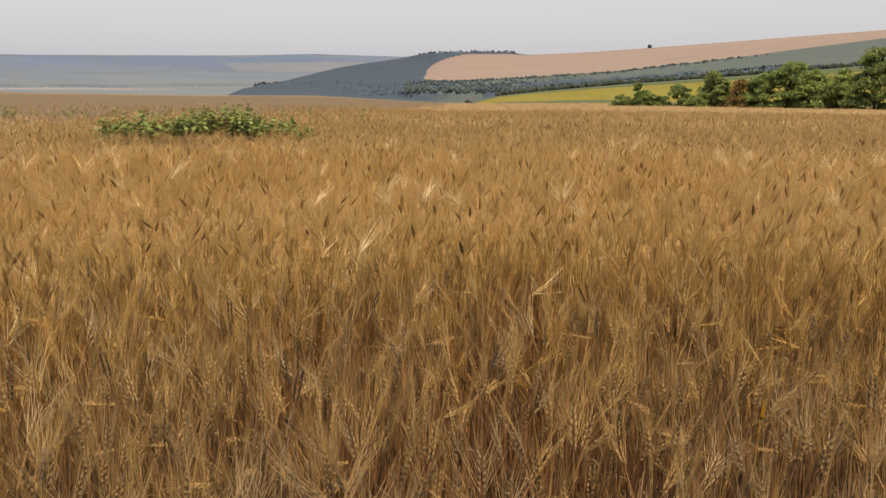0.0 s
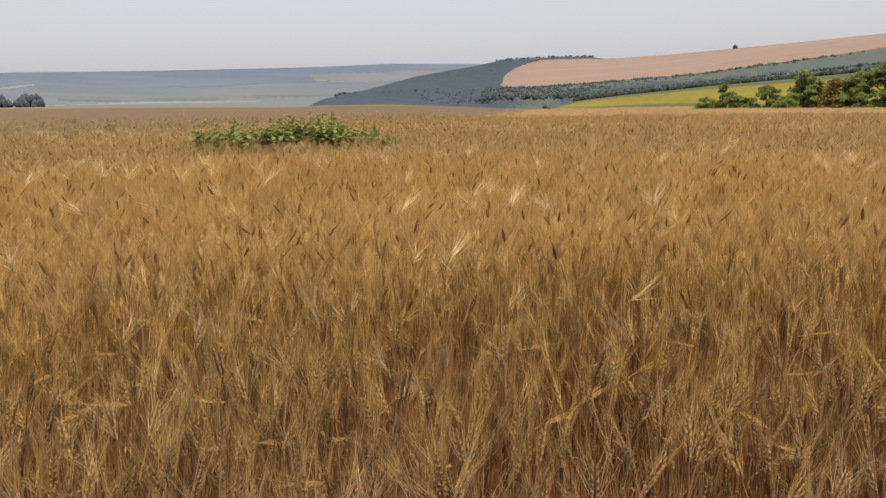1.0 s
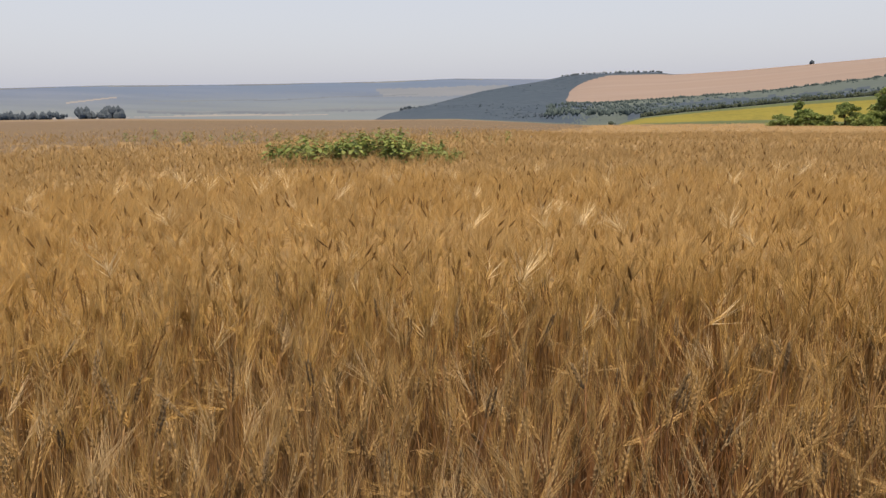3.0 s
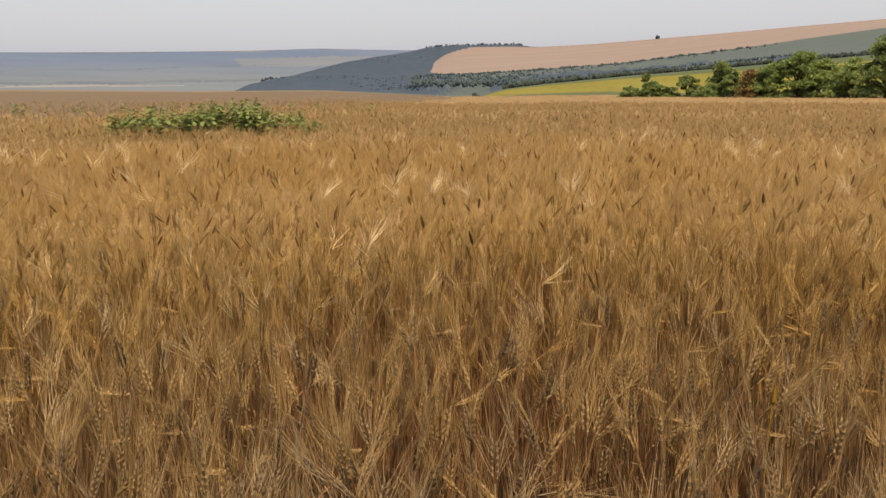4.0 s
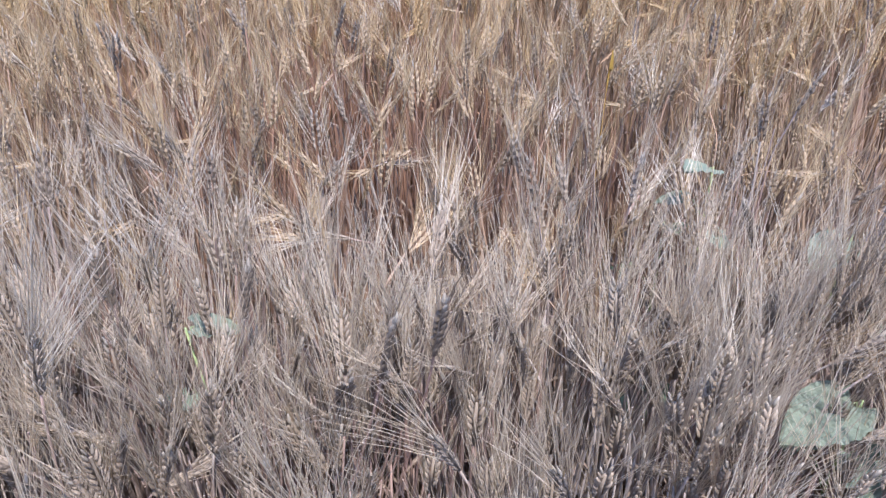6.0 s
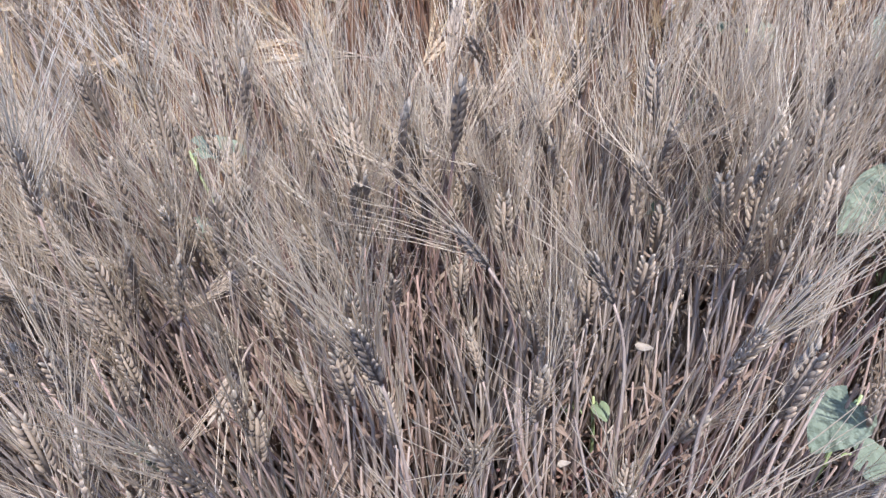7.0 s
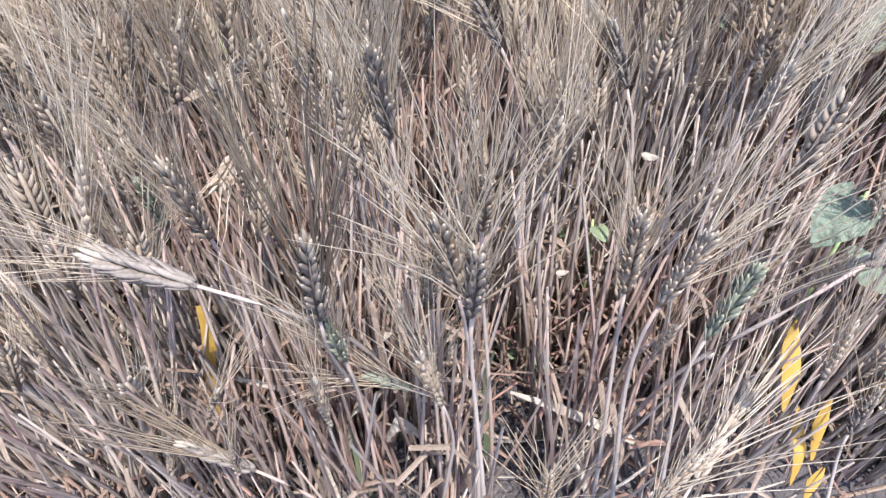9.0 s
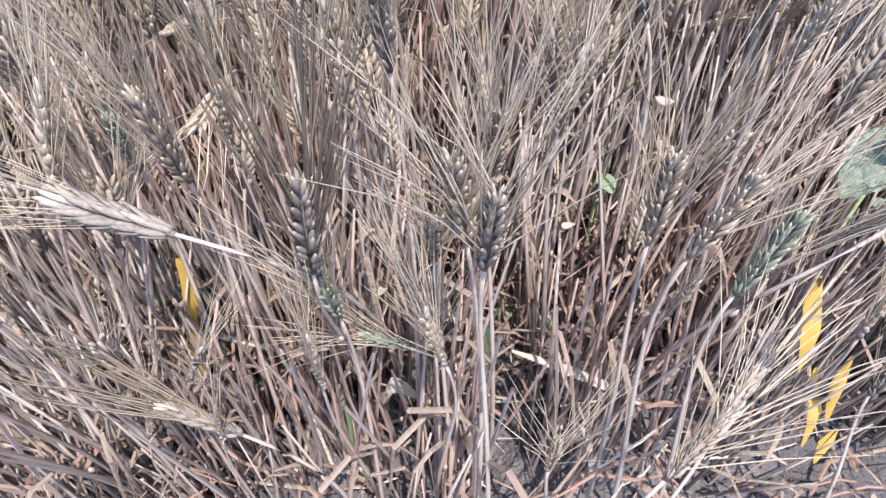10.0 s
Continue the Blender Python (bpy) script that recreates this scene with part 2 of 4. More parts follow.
            for k in (0, 1):
                self.f += [(a + k, a + k + 1, a + k + 4), (a + k, a + k + 4, a + k + 3)]
                self.m += [slot, slot]

    def arrays(self):
        return np.array([tuple(p) for p in self.v], dtype=np.float32), np.array(self.f, dtype=np.int32), np.array(self.m, dtype=np.int32)

    def mesh(self, name, materials, smooth=True):
        v, f, m = self.arrays()
        return tri_mesh(name, v, f, m, materials, smooth)


def tri_mesh(name, v, f, m, materials, smooth=False):
    me = bpy.data.meshes.new(name)
    me.vertices.add(len(v))
    me.vertices.foreach_set("co", np.ascontiguousarray(v, dtype=np.float32).ravel())
    me.loops.add(len(f) * 3)
    me.loops.foreach_set("vertex_index", np.ascontiguousarray(f, dtype=np.int32).ravel())
    me.polygons.add(len(f))
    me.polygons.foreach_set("loop_start", np.arange(0, len(f) * 3, 3, dtype=np.int32))
    me.polygons.foreach_set("material_index", np.ascontiguousarray(m, dtype=np.int32))
    me.polygons.foreach_set("use_smooth", np.full(len(f), smooth))
    for mat in materials:
        me.materials.append(mat)
    me.update(calc_edges=True)
    return me


def part(name, mesh, parent, label=""):
    ob = new(name, mesh)
    ob.parent = parent
    return tagged(ob, label)


def empty(name, m, label, category, group=""):
    ob = new(name)
    ob.empty_display_size = 0.05
    ob.matrix_basis = m
    return tagged(ob, label, category, group)


def curve(xs, ys):
    return lambda x: float(np.interp(x, xs, ys))


# ---------------------------------------------------------------- the land
EYE = Vector((1.06, 1.04, 1.0))
# heights of the crests, in degrees over the eye's level, by bearing
rng = np.random.default_rng(11)
FIELD = curve([-60, -49, -35, -20, -10, -4, 0, 9, 20, 31, 45], [0.0, 0.02, 0.0, -0.35, -0.45, -0.8, -1.06, -1.04, -1.12, -1.18, -1.2])
LWOOD = curve([-60, -49, -47, -43, -40, -37, -36], [1.2, 1.15, 1.15, 0.55, 0.45, 0.1, -0.6])
BLUE = curve([-60, -49, -36, -28, -16, -10, -6, 0, 45], [1.6, 1.85, 2.3, 2.35, 2.5, 2.65, 2.55, 2.4, 2.4])
DARK = curve([-16.7, -15.3, -12.3, -8.1, -5.9, -3.7, -2, -0.9, 3, 5, 6.2, 45], [-0.5, 0.1, 0.65, 1.66, 2.0, 2.3, 2.63, 2.75, 2.83, 2.8, 2.6, 2.6])
TAN_LOW = curve([-1.6, 0.6, 5, 12.6, 17.5, 21.3, 24.9, 30.5, 45], [0.68, 0.6, 0.8, 1.23, 1.75, 2.14, 2.61, 3.25, 3.9])
TAN_TOP = curve([-6, -3.5, -1.3, -0.7, 0.2, 2, 6, 11, 19, 25, 30.5, 45], [2.0, 2.02, 2.08, 2.33, 2.5, 2.58, 2.56, 2.74, 3.19, 3.53, 3.79, 4.4])
YELLOW = curve([2.2, 4.1, 7.2, 13.5, 21.4, 30.7, 45], [-1.05, -0.52, -0.18, 0.35, 0.88, 1.56, 2.0])


def land_line(bearing):
    """Rows of (distance, height angle, material, rows between) from the field's edge to the far hills."""
    f = FIELD(bearing)
    y = max(YELLOW(bearing), f - 0.03) if bearing > 2.2 else f - 0.03
    belt = TAN_LOW(bearing) if bearing > -1.6 else (min(DARK(bearing), 0.68) if bearing > -16.7 else f - 0.02)
    tan = TAN_TOP(bearing) if bearing > -6 else (DARK(bearing) if bearing > -16.7 else f - 0.03)
    dark = DARK(bearing) if bearing > -16.7 else f - 0.05
    return f, y, belt, tan, dark




def build_land():
    bearings = list(np.arange(-64, -4, 0.25)) + list(np.arange(-4, 4, 0.08)) + list(np.arange(4, 46.01, 0.25))
    mats = [STRIP, YELLOW_FIELD, BELT, WOODS, TAN, HILLS_PALE, HILLS_DARK, GREEN_STRIP] + HAZE_TONES + [HILL_LIGHT]
    v, f, m = [], [], []
    columns = []
    for bd in bearings:
        fe, y, belt, tan, dark = land_line(bd)
        col = []                                     # (distance, z, slot of the face beyond)

        def put(dist, angle, slot):
            col.append((dist, EYE.z + math.tan(radians(angle)) * dist, slot))

        put(58, fe - 0.7, 0)
        put(75, fe - 0.3, 0)
        put(110, fe - 0.1, 0)
        put(140, fe - 0.04 if bd > 0 else fe, 7 if bd > 2.2 else 2)
        for i in range(1, 9):
            s = i / 8
            put(150 + 200 * s, fe - 0.06 + (y - fe + 0.06) * s, (7 if i < 2 and bd < 16 or i == 7 else 1) if bd > 2.2 and i < 8 else 2)
        low = y
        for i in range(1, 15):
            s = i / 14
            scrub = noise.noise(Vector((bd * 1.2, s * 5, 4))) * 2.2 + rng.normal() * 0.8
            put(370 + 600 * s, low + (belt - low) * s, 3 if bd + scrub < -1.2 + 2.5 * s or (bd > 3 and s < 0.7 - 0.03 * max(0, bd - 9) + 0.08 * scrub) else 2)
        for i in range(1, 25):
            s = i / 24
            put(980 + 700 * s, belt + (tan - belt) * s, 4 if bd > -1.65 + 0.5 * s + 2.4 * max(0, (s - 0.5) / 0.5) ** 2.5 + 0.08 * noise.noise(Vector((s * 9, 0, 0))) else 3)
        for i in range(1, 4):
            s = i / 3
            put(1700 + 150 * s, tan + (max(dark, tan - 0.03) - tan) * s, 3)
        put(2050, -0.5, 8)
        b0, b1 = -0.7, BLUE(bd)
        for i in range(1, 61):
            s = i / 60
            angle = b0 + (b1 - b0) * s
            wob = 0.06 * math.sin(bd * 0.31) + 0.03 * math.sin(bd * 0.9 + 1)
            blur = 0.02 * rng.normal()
            # higher rows take bluer tones: thicker haze put into the colour
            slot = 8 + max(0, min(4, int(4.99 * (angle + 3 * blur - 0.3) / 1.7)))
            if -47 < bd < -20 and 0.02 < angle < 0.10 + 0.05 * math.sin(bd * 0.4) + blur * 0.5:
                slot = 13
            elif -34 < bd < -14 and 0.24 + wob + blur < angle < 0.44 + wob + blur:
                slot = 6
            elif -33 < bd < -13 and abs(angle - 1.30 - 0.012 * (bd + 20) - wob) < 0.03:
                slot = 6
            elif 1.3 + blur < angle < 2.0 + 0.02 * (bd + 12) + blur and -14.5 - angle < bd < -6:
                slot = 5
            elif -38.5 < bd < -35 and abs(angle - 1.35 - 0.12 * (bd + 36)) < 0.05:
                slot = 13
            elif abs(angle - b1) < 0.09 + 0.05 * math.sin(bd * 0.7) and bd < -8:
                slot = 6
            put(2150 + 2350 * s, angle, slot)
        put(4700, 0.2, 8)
        columns.append(col)
    rows = len(columns[0])
    for bd, col in zip(bearings, columns):
        for dist, z, slot in col:
            v.append((EYE.x + math.sin(radians(bd)) * dist, EYE.y + math.cos(radians(bd)) * dist, z))
    for c in range(len(columns) - 1):
        for r in range(rows - 1):
            a, b2 = c * rows + r, (c + 1) * rows + r
            f += [(a, a + 1, b2 + 1), (a, b2 + 1, b2)]
            m += [columns[c][r][2]] * 2
    return tri_mesh("backdrop", np.array(v), np.array(f), np.array(m), mats, True)


tagged(new("backdrop", build_land()), "rolling farmland with woods and harvested fields, haze tinted into its colours", "landscape", kind="structure")


def field_height(x, y):
    """The field is level where the camera stands and follows the crest farther off."""
    dx, dy = x - EYE.x, y - EYE.y
    r = math.hypot(dx, dy)
    bd = math.degrees(math.atan2(dx, dy))
    if r < 9 or abs(bd) > 110:
        return 0.0
    edge = EYE.z + math.tan(radians(FIELD(bd))) * 60 - 0.5          # soil height at the field's far edge
    s = min(1, (r - 9) / 51)
    level = edge * s
    return level * max(0.0, min(1.0, (110 - abs(bd)) / 46))


def build_ground():
    """Soil: clods where the camera comes near, one sheet out past the field."""
    radii = [0.0] + list(np.linspace(0.12, 0.9, 40)) + list(np.linspace(0.95, 3, 30)) + [3.6, 4.5, 6, 9, 14, 20, 30, 45, 60, 75, 140, 400, 1500, 4800]
    n = 240
    v, f = [], []
    for r in radii:
        for k in range(n):
            a = 2 * math.pi * k / n
            x, y = EYE.x + 0.15 + math.sin(a) * r, EYE.y + 0.05 + math.cos(a) * r
            z = 0.0
            if r < 4:
                z = 0.018 * (noise.fractal(Vector((x * 9, y * 9, 0)), 1.0, 2.0, 4)) + 0.008 * noise.noise(Vector((x * 60, y * 60, 3)))
            elif r <= 75:
                z = field_height(x, y)
            else:
                z = field_height(EYE.x + math.sin(a) * 60, EYE.y + math.cos(a) * 60) - (r - 75) * 0.02 - 0.6
            v.append((x, y, z))
    for i in range(len(radii) - 1):
        for k in range(n):
            a, b2 = i * n + k, i * n + (k + 1) % n
            f += [(a, b2, b2 + n), (a, b2 + n, a + n)]
    return tri_mesh("ground", np.array(v), np.array(f), np.zeros(len(f), dtype=np.int32), [SOIL], True)


tagged(new("ground", build_ground()), "dry dark cloddy soil under the wheat", "soil", kind="structure")


WHEAT_END = curve([-60, -50, -30, -20, -10, -4, -1, 0.5], [17, 17, 17, 18.5, 22, 30, 50, 80])


def build_canopy():
    """The closed mass of leaves and stalks under the ears, from a few metres off to the field's edge."""
    radii = list(np.geomspace(1.9, 72, 130))
    bearings = np.concatenate([np.arange(-180, -62, 4.0), np.arange(-62, 44.1, 0.5), np.arange(46, 179, 4.0), [180.0]])
    v, f, m = [], [], []
    for r in radii:
        for bd in bearings:
            x, y = EYE.x + math.sin(radians(bd)) * r, EYE.y + math.cos(radians(bd)) * r
            h = 0.33 + 0.05 * noise.noise(Vector((x * 1.3, y * 1.3, 0))) + 0.05 * noise.noise(Vector((x * 0.35, y * 0.35, 7)))
            h -= 0.16 * max(0, min(1, 1 - (r - 2.6) / 4.5)) + 0.2 * max(0, 1 - (r - 1.9) / 2.4)
            v.append((x, y, field_height(x, y) + h))
    n = len(bearings)
    for i in range(len(radii) - 1):
        for k in range(n - 1):
            a = i * n + k
            f += [(a, a + 1, a + n + 1), (a, a + n + 1, a + n)]
            edge = WHEAT_END(bearings[k]) * (1 + 0.35 * noise.noise(Vector((bearings[k] * 0.8, radii[i] * 0.9, 2))) + 0.12 * rng.normal())
            m += [1 if radii[i] > edge else 0] * 2
    return tri_mesh("wheat_undergrowth", np.array(v), np.array(f), np.array(m), [CANOPY, STUBBLE], True)


tagged(new("wheat_undergrowth", build_canopy()), "dense golden wheat stalks of the far field", "wheat", kind="stuff")

# ---------------------------------------------------------------- wheat
# slots of the wheat meshes
EAR_TAN = material("tan_ear", (0.15, 0.098, 0.05), (0.31, 0.213, 0.115), 300, 0.65, 0.0, 0.6)
EAR_RUST = material("rust_ear", (0.09, 0.048, 0.018), (0.21, 0.115, 0.042), 300, 0.6, 0.0, 0.6)
EAR_BROWN = material("brown_ear", (0.065, 0.045, 0.027), (0.16, 0.112, 0.068), 300, 0.6, 0.0, 0.6, 0.3)
SLOTS = [STALK, EAR, AWN_GREY, DRY_LEAF, AWN_PALE, AWN_DARK, EAR_PALE, EAR_BROWN, EAR_TIP]
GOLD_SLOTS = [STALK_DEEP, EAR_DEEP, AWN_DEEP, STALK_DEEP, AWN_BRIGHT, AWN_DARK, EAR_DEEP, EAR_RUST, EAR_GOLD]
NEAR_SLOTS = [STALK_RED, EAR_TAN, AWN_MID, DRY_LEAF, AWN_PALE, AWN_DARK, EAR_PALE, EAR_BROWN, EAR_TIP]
# the same crop farther off, with haze worked into its straw colours
HAZED_SLOTS = [STALK_GOLD, EAR_FAR, AWN_FAR, STALK_GOLD, AWN_PALE, AWN_DARK, EAR_FAR, EAR_RUST, EAR_FAR]
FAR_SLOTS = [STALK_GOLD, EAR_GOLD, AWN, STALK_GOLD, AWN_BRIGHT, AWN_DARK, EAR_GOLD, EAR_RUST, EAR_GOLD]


def neck_points(h, nod, steps, turn=0.0):
    """The stalk's line: straight up, then nodding over by that many degrees. Returns points and the ear's direction."""
    pts = [Vector((0, 0, 0)), Vector((0.004, 0.0, h * 0.45)), Vector((0, 0.002, h * 0.8))]
    p, d = pts[-1].copy(), Vector((0, 0, 1))
    for i in range(steps):
        a = radians(nod) * (i + 1) / steps
        d = Vector((math.sin(a), 0, math.cos(a)))
        p = p + d * (h * 0.2 / steps)
        pts.append(p.copy())
    return pts, d


def ear_frame(d):
    side = Vector((0, 1, 0))
    side = (side - d * side.dot(d)).normalized()
    return side, d.cross(side)


def awn_tips(p, d, side, other, length, spread, k):
    """Where an awn of the k-th husk ends: along the ear and away to its side."""
    sgn = 1 if k % 2 else -1
    w = d + side * sgn * spread * random.uniform(0.4, 1.3) + other * spread * random.uniform(-0.9, 0.9)
    return p + w.normalized() * length * random.uniform(0.8, 1.15)


def wheat_shape(detail, h, nod, ear_len=0.058, awn_len=0.09, spread=0.25, awns=16, pale=False, dark=False, leaf=True):
    """detail 3: husks and curved awns; 2: plain husks; 1: a spindle; 0: a far tuft of one ear."""
    s = {k: Shape() for k in ("stalk", "ear", "beard", "leaf")}
    aw = 4 if pale else 5 if dark and detail == 3 else 2
    er = 6 if pale else 7 if dark else 1
    pts, d = neck_points(h, nod, 5 if detail == 3 else 3 if detail == 2 else 1)
    side, other = ear_frame(d)
    top = pts[-1]
    if detail == 3:
        s["stalk"].tube(pts, [0.0022, 0.0020, 0.0016] + [0.0012] * 5, 5, 0)
        for q in (0.3, 0.62):
            s["stalk"].drop(pts[0].lerp(pts[2], q) - Vector((0, 0, 0.006)), (0, 0, 1), (1, 0, 0), 0.012, 0.003, 0.003, 2, 5, 0)
        for _ in range(4):
            a, hh = random.uniform(0, 6.28), h * random.uniform(0.45, 1.0)
            o = Vector((math.cos(a), math.sin(a), 0)) * random.uniform(0.006, 0.03)
            k = Vector((random.gauss(0, 0.022), random.gauss(0, 0.022), hh))
            s["stalk"].tube([o, o * 1.5 + k * 0.5, o * 1.8 + k], [0.0018, 0.0016, 0.0009], 5, 0)
            z0 = o * 1.5 + k * 0.6
            s["leaf"].blade([z0, z0 + o * 0.5 + Vector((0, 0, 0.03)), z0 + o * 1.6 + Vector((0, 0, 0.015)), z0 + o * 2.2 + Vector((0, 0, -0.04)), z0 + o * 2.2 + Vector((0, 0, -0.10))],
                            [0.0010, 0.0016, 0.0015, 0.0010, 0.0003], Vector((-o.y, o.x, 0)), 3, 0.5)
    elif detail == 2:
        s["stalk"].tube([pts[0], pts[2], pts[3], pts[-1]], [0.0022, 0.0019, 0.0016, 0.0014], 3, 0, False)
        for _ in range(4):                           # side shoots of the same plant
            a = random.uniform(0, 6.28)
            o = Vector((math.cos(a), math.sin(a), 0)) * random.uniform(0.008, 0.035)
            k = Vector((random.gauss(0, 0.02), random.gauss(0, 0.02), h * random.uniform(0.6, 1.02)))
            s["stalk"].tube([o, o * 1.2 + k * 0.55, o * 1.3 + k], [0.0022, 0.0020, 0.0010], 3, 0, False)
    elif detail == 1:
        s["stalk"].spine((0, 0, h * 0.35), top, 0.0024, 2, 0)
    else:
        s["stalk"].spine((0, 0, h * 0.6), top, 0.006, 2, 0)
    husks = []
    n = 18 if detail == 3 else 12
    for k in range(n):
        q = k / n
        taper = math.sin(math.pi * (0.22 + 0.68 * q)) ** 0.6
        sgn = 1 if k % 2 else -1
        p = top + d * ear_len * q + side * sgn * 0.0028 * taper + other * random.uniform(-0.0012, 0.0012)
        husks.append((p, (d + side * sgn * 0.42 * taper + other * random.uniform(-0.15, 0.15)).normalized(), sgn, taper))
    if detail == 3:
        s["ear"].tube([top, top + d * ear_len * 0.9], [0.0022, 0.0016], 5, er)
        for p, w, sgn, taper in husks:
            tip_slot = 8 if (p - top).length > ear_len * 0.8 else er
            s["ear"].drop(p, w, other, 0.0135 * (0.7 + 0.3 * taper), 0.0036 * taper, 0.0027 * taper, 3, 6, tip_slot)
    elif detail == 2:
        for p, w, sgn, taper in husks:
            s["ear"].drop(p, (w + d).normalized(), other, 0.0150, 0.0036 * taper, 0.0028 * taper, 1, 4, 8 if (p - top).length > ear_len * 0.88 else er)
    elif detail == 1:
        s["ear"].drop(top, d, side, ear_len * 1.08, *((0.0075, 0.0065) if dark else (0.0055, 0.005)), 2, 4, er)
    else:
        s["ear"].drop(top, d, side, ear_len * 1.1, 0.009, 0.0075, 1, 3, er)
    for k in range(awns):
        p, w, sgn, taper = husks[(k * 7) % len(husks)] if awns < len(husks) else husks[k % len(husks)]
        p = p + w * 0.012
        tip = awn_tips(p, d, side, other, awn_len, spread, k)
        if detail == 3:
            mid = p.lerp(tip, 0.5) + d * 0.004 + Vector((random.uniform(-1, 1), random.uniform(-1, 1), random.uniform(-1, 1))) * 0.005
            s["beard"].tube([p, mid, tip], [0.00036, 0.00029, 0.00010], 3, aw, False)
        elif detail == 2:
            s["beard"].spine(p, tip, 0.00042, 3, aw)
        elif detail == 1:
            s["beard"].spine(p, tip, 0.0012 if pale else 0.0007, 2, aw)
        else:
            s["beard"].spine(p, tip, 0.0020, 2, aw)
    if leaf and detail >= 1:
        for z0, ln in ((0.30, 0.15), (0.60, 0.12)) if detail >= 2 else ((0.5, 0.12),):
            a = random.uniform(0, 6.28)
            o = Vector((math.cos(a), math.sin(a), 0))
            k = Vector((-o.y, o.x, 0)) * random.uniform(-0.02, 0.02)
            p0 = Vector((0, 0, h * z0))
            up = random.uniform(0.25, 0.75)
            path = [p0, p0 + o * 0.006 + Vector((0, 0, ln * 0.25 * up)), p0 + o * ln * 0.16 + k * 0.5 + Vector((0, 0, ln * 0.42 * up)),
                    p0 + o * ln * 0.30 + k + Vector((0, 0, ln * 0.30 * up)), p0 + o * ln * 0.40 + k * 2 + Vector((0, 0, -ln * 0.1)),
                    p0 + o * ln * 0.42 + k * 2.5 + Vector((0, 0, -ln * 0.55))]
            if detail == 1:
                s["leaf"].spine(p0, path[3], 0.003, 2, 3)
            else:
                s["leaf"].blade(path, [0.0013, 0.0019, 0.0020, 0.0016, 0.0011, 0.0003], Vector((-o.y, o.x, 0)), 3, 0.5)
    return s


def merged(shapes):
    v, f, m, off = [], [], [], 0
    for s in shapes.values():
        if not s.v:
            continue
        a, b2, c = s.arrays()
        v.append(a), f.append(b2 + off), m.append(c)
        off += len(a)
    return np.concatenate(v), np.concatenate(f), np.concatenate(m)




def scatter(name, variants, weights, xy, label, size=(0.88, 1.10), lean=0.09, wind=(0.02, 0.0), swell=0.025, slots=SLOTS):
    """Many plants of a few patterns, each turned, sized and leaning for itself, as one object."""
    pick = rng.choice(len(variants), len(xy), p=np.array(weights) / sum(weights))
    vs, fs, ms, off = [], [], [], 0
    for i, (v, f, m) in enumerate(variants):
        at = xy[pick == i]
        n = len(at)
        if not n:
            continue
        turn, sc = rng.uniform(0, 2 * np.pi, n), rng.uniform(*size, n)
        h = sc + swell * (np.sin(at[:, 0] * 1.7 + at[:, 1] * 0.6) + np.sin(at[:, 1] * 1.1 - at[:, 0] * 0.8))
        c, s = np.cos(turn), np.sin(turn)
        x = (v[None, :, 0] * c[:, None] - v[None, :, 1] * s[:, None]) * sc[:, None]
        y = (v[None, :, 0] * s[:, None] + v[None, :, 1] * c[:, None]) * sc[:, None]
        z = v[None, :, 2] * h[:, None]
        lx, ly = rng.normal(wind[0], lean, n), rng.normal(wind[1], lean, n)
        bend = np.clip(z / 0.45, 0, 2) ** 1.5 * 0.45
        x = x + lx[:, None] * bend + at[:, 0:1]
        y = y + ly[:, None] * bend + at[:, 1:2]
        ground = np.array([field_height(px, py) for px, py in at])
        z = z + ground[:, None]
        vs.append(np.stack([x, y, z], -1).reshape(-1, 3).astype(np.float32))
        fs.append((f[None] + (np.arange(n) * len(v))[:, None, None]).reshape(-1, 3) + off)
        ms.append(np.tile(m, n))
        off += n * len(v)
    me = tri_mesh(name, np.concatenate(vs), np.concatenate(fs), np.concatenate(ms), slots)
    return tagged(new(name, me), label, "wheat", kind="stuff")


def sector(r0, r1, density, b0, b1, front=None):
    n = int(0.5 * (r1 * r1 - r0 * r0) * radians(b1 - b0) * density)
    r = np.sqrt(rng.uniform(r0 * r0, r1 * r1, n))
    b2 = np.radians(rng.uniform(b0, b1, n))
    p = np.stack([EYE.x + np.sin(b2) * r, EYE.y + np.cos(b2) * r], -1)
    if r1 > 14:
        p = p[np.array([math.hypot(x - EYE.x, y - EYE.y) < WHEAT_END(math.degrees(math.atan2(x - EYE.x, y - EYE.y))) * (0.9 + 0.9 * k ** 3) for (x, y), k in zip(p, rng.uniform(0, 1, len(p)))])]
    if front is not None:
        p = p[p[:, 1] > front]
    return p


# the stretch that the camera comes down to: its plants are things of their own
NX0, NX1, NY0, NY1 = 0.62, 1.86, 1.13, 1.62


def patterns(detail, awns, awn_len=0.09):
    random.seed(40 + detail)
    out = []
    wide = 1.0 if detail > 1 else 1.7
    for nod, spread in ((4, 0.13), (10, 0.17), (20, 0.22), (36, 0.27), (75, 0.32), (12, 0.42)):
        out.append(merged(wheat_shape(detail, random.uniform(0.32, 0.385), nod, awns=awns, awn_len=awn_len, spread=spread * wide)))
    out.append(merged(wheat_shape(detail, 0.36 if detail > 1 else 0.42, 30, awns=awns, awn_len=0.09 if detail > 1 else 0.14, spread=0.5 * wide, pale=True)))
    for nod in (6, 20, 38):
        out.append(merged(wheat_shape(detail, 0.42 + 0.02 * (nod == 20), nod, awns=awns // 2, awn_len=awn_len * 0.8, spread=0.3, dark=True)))
    return out


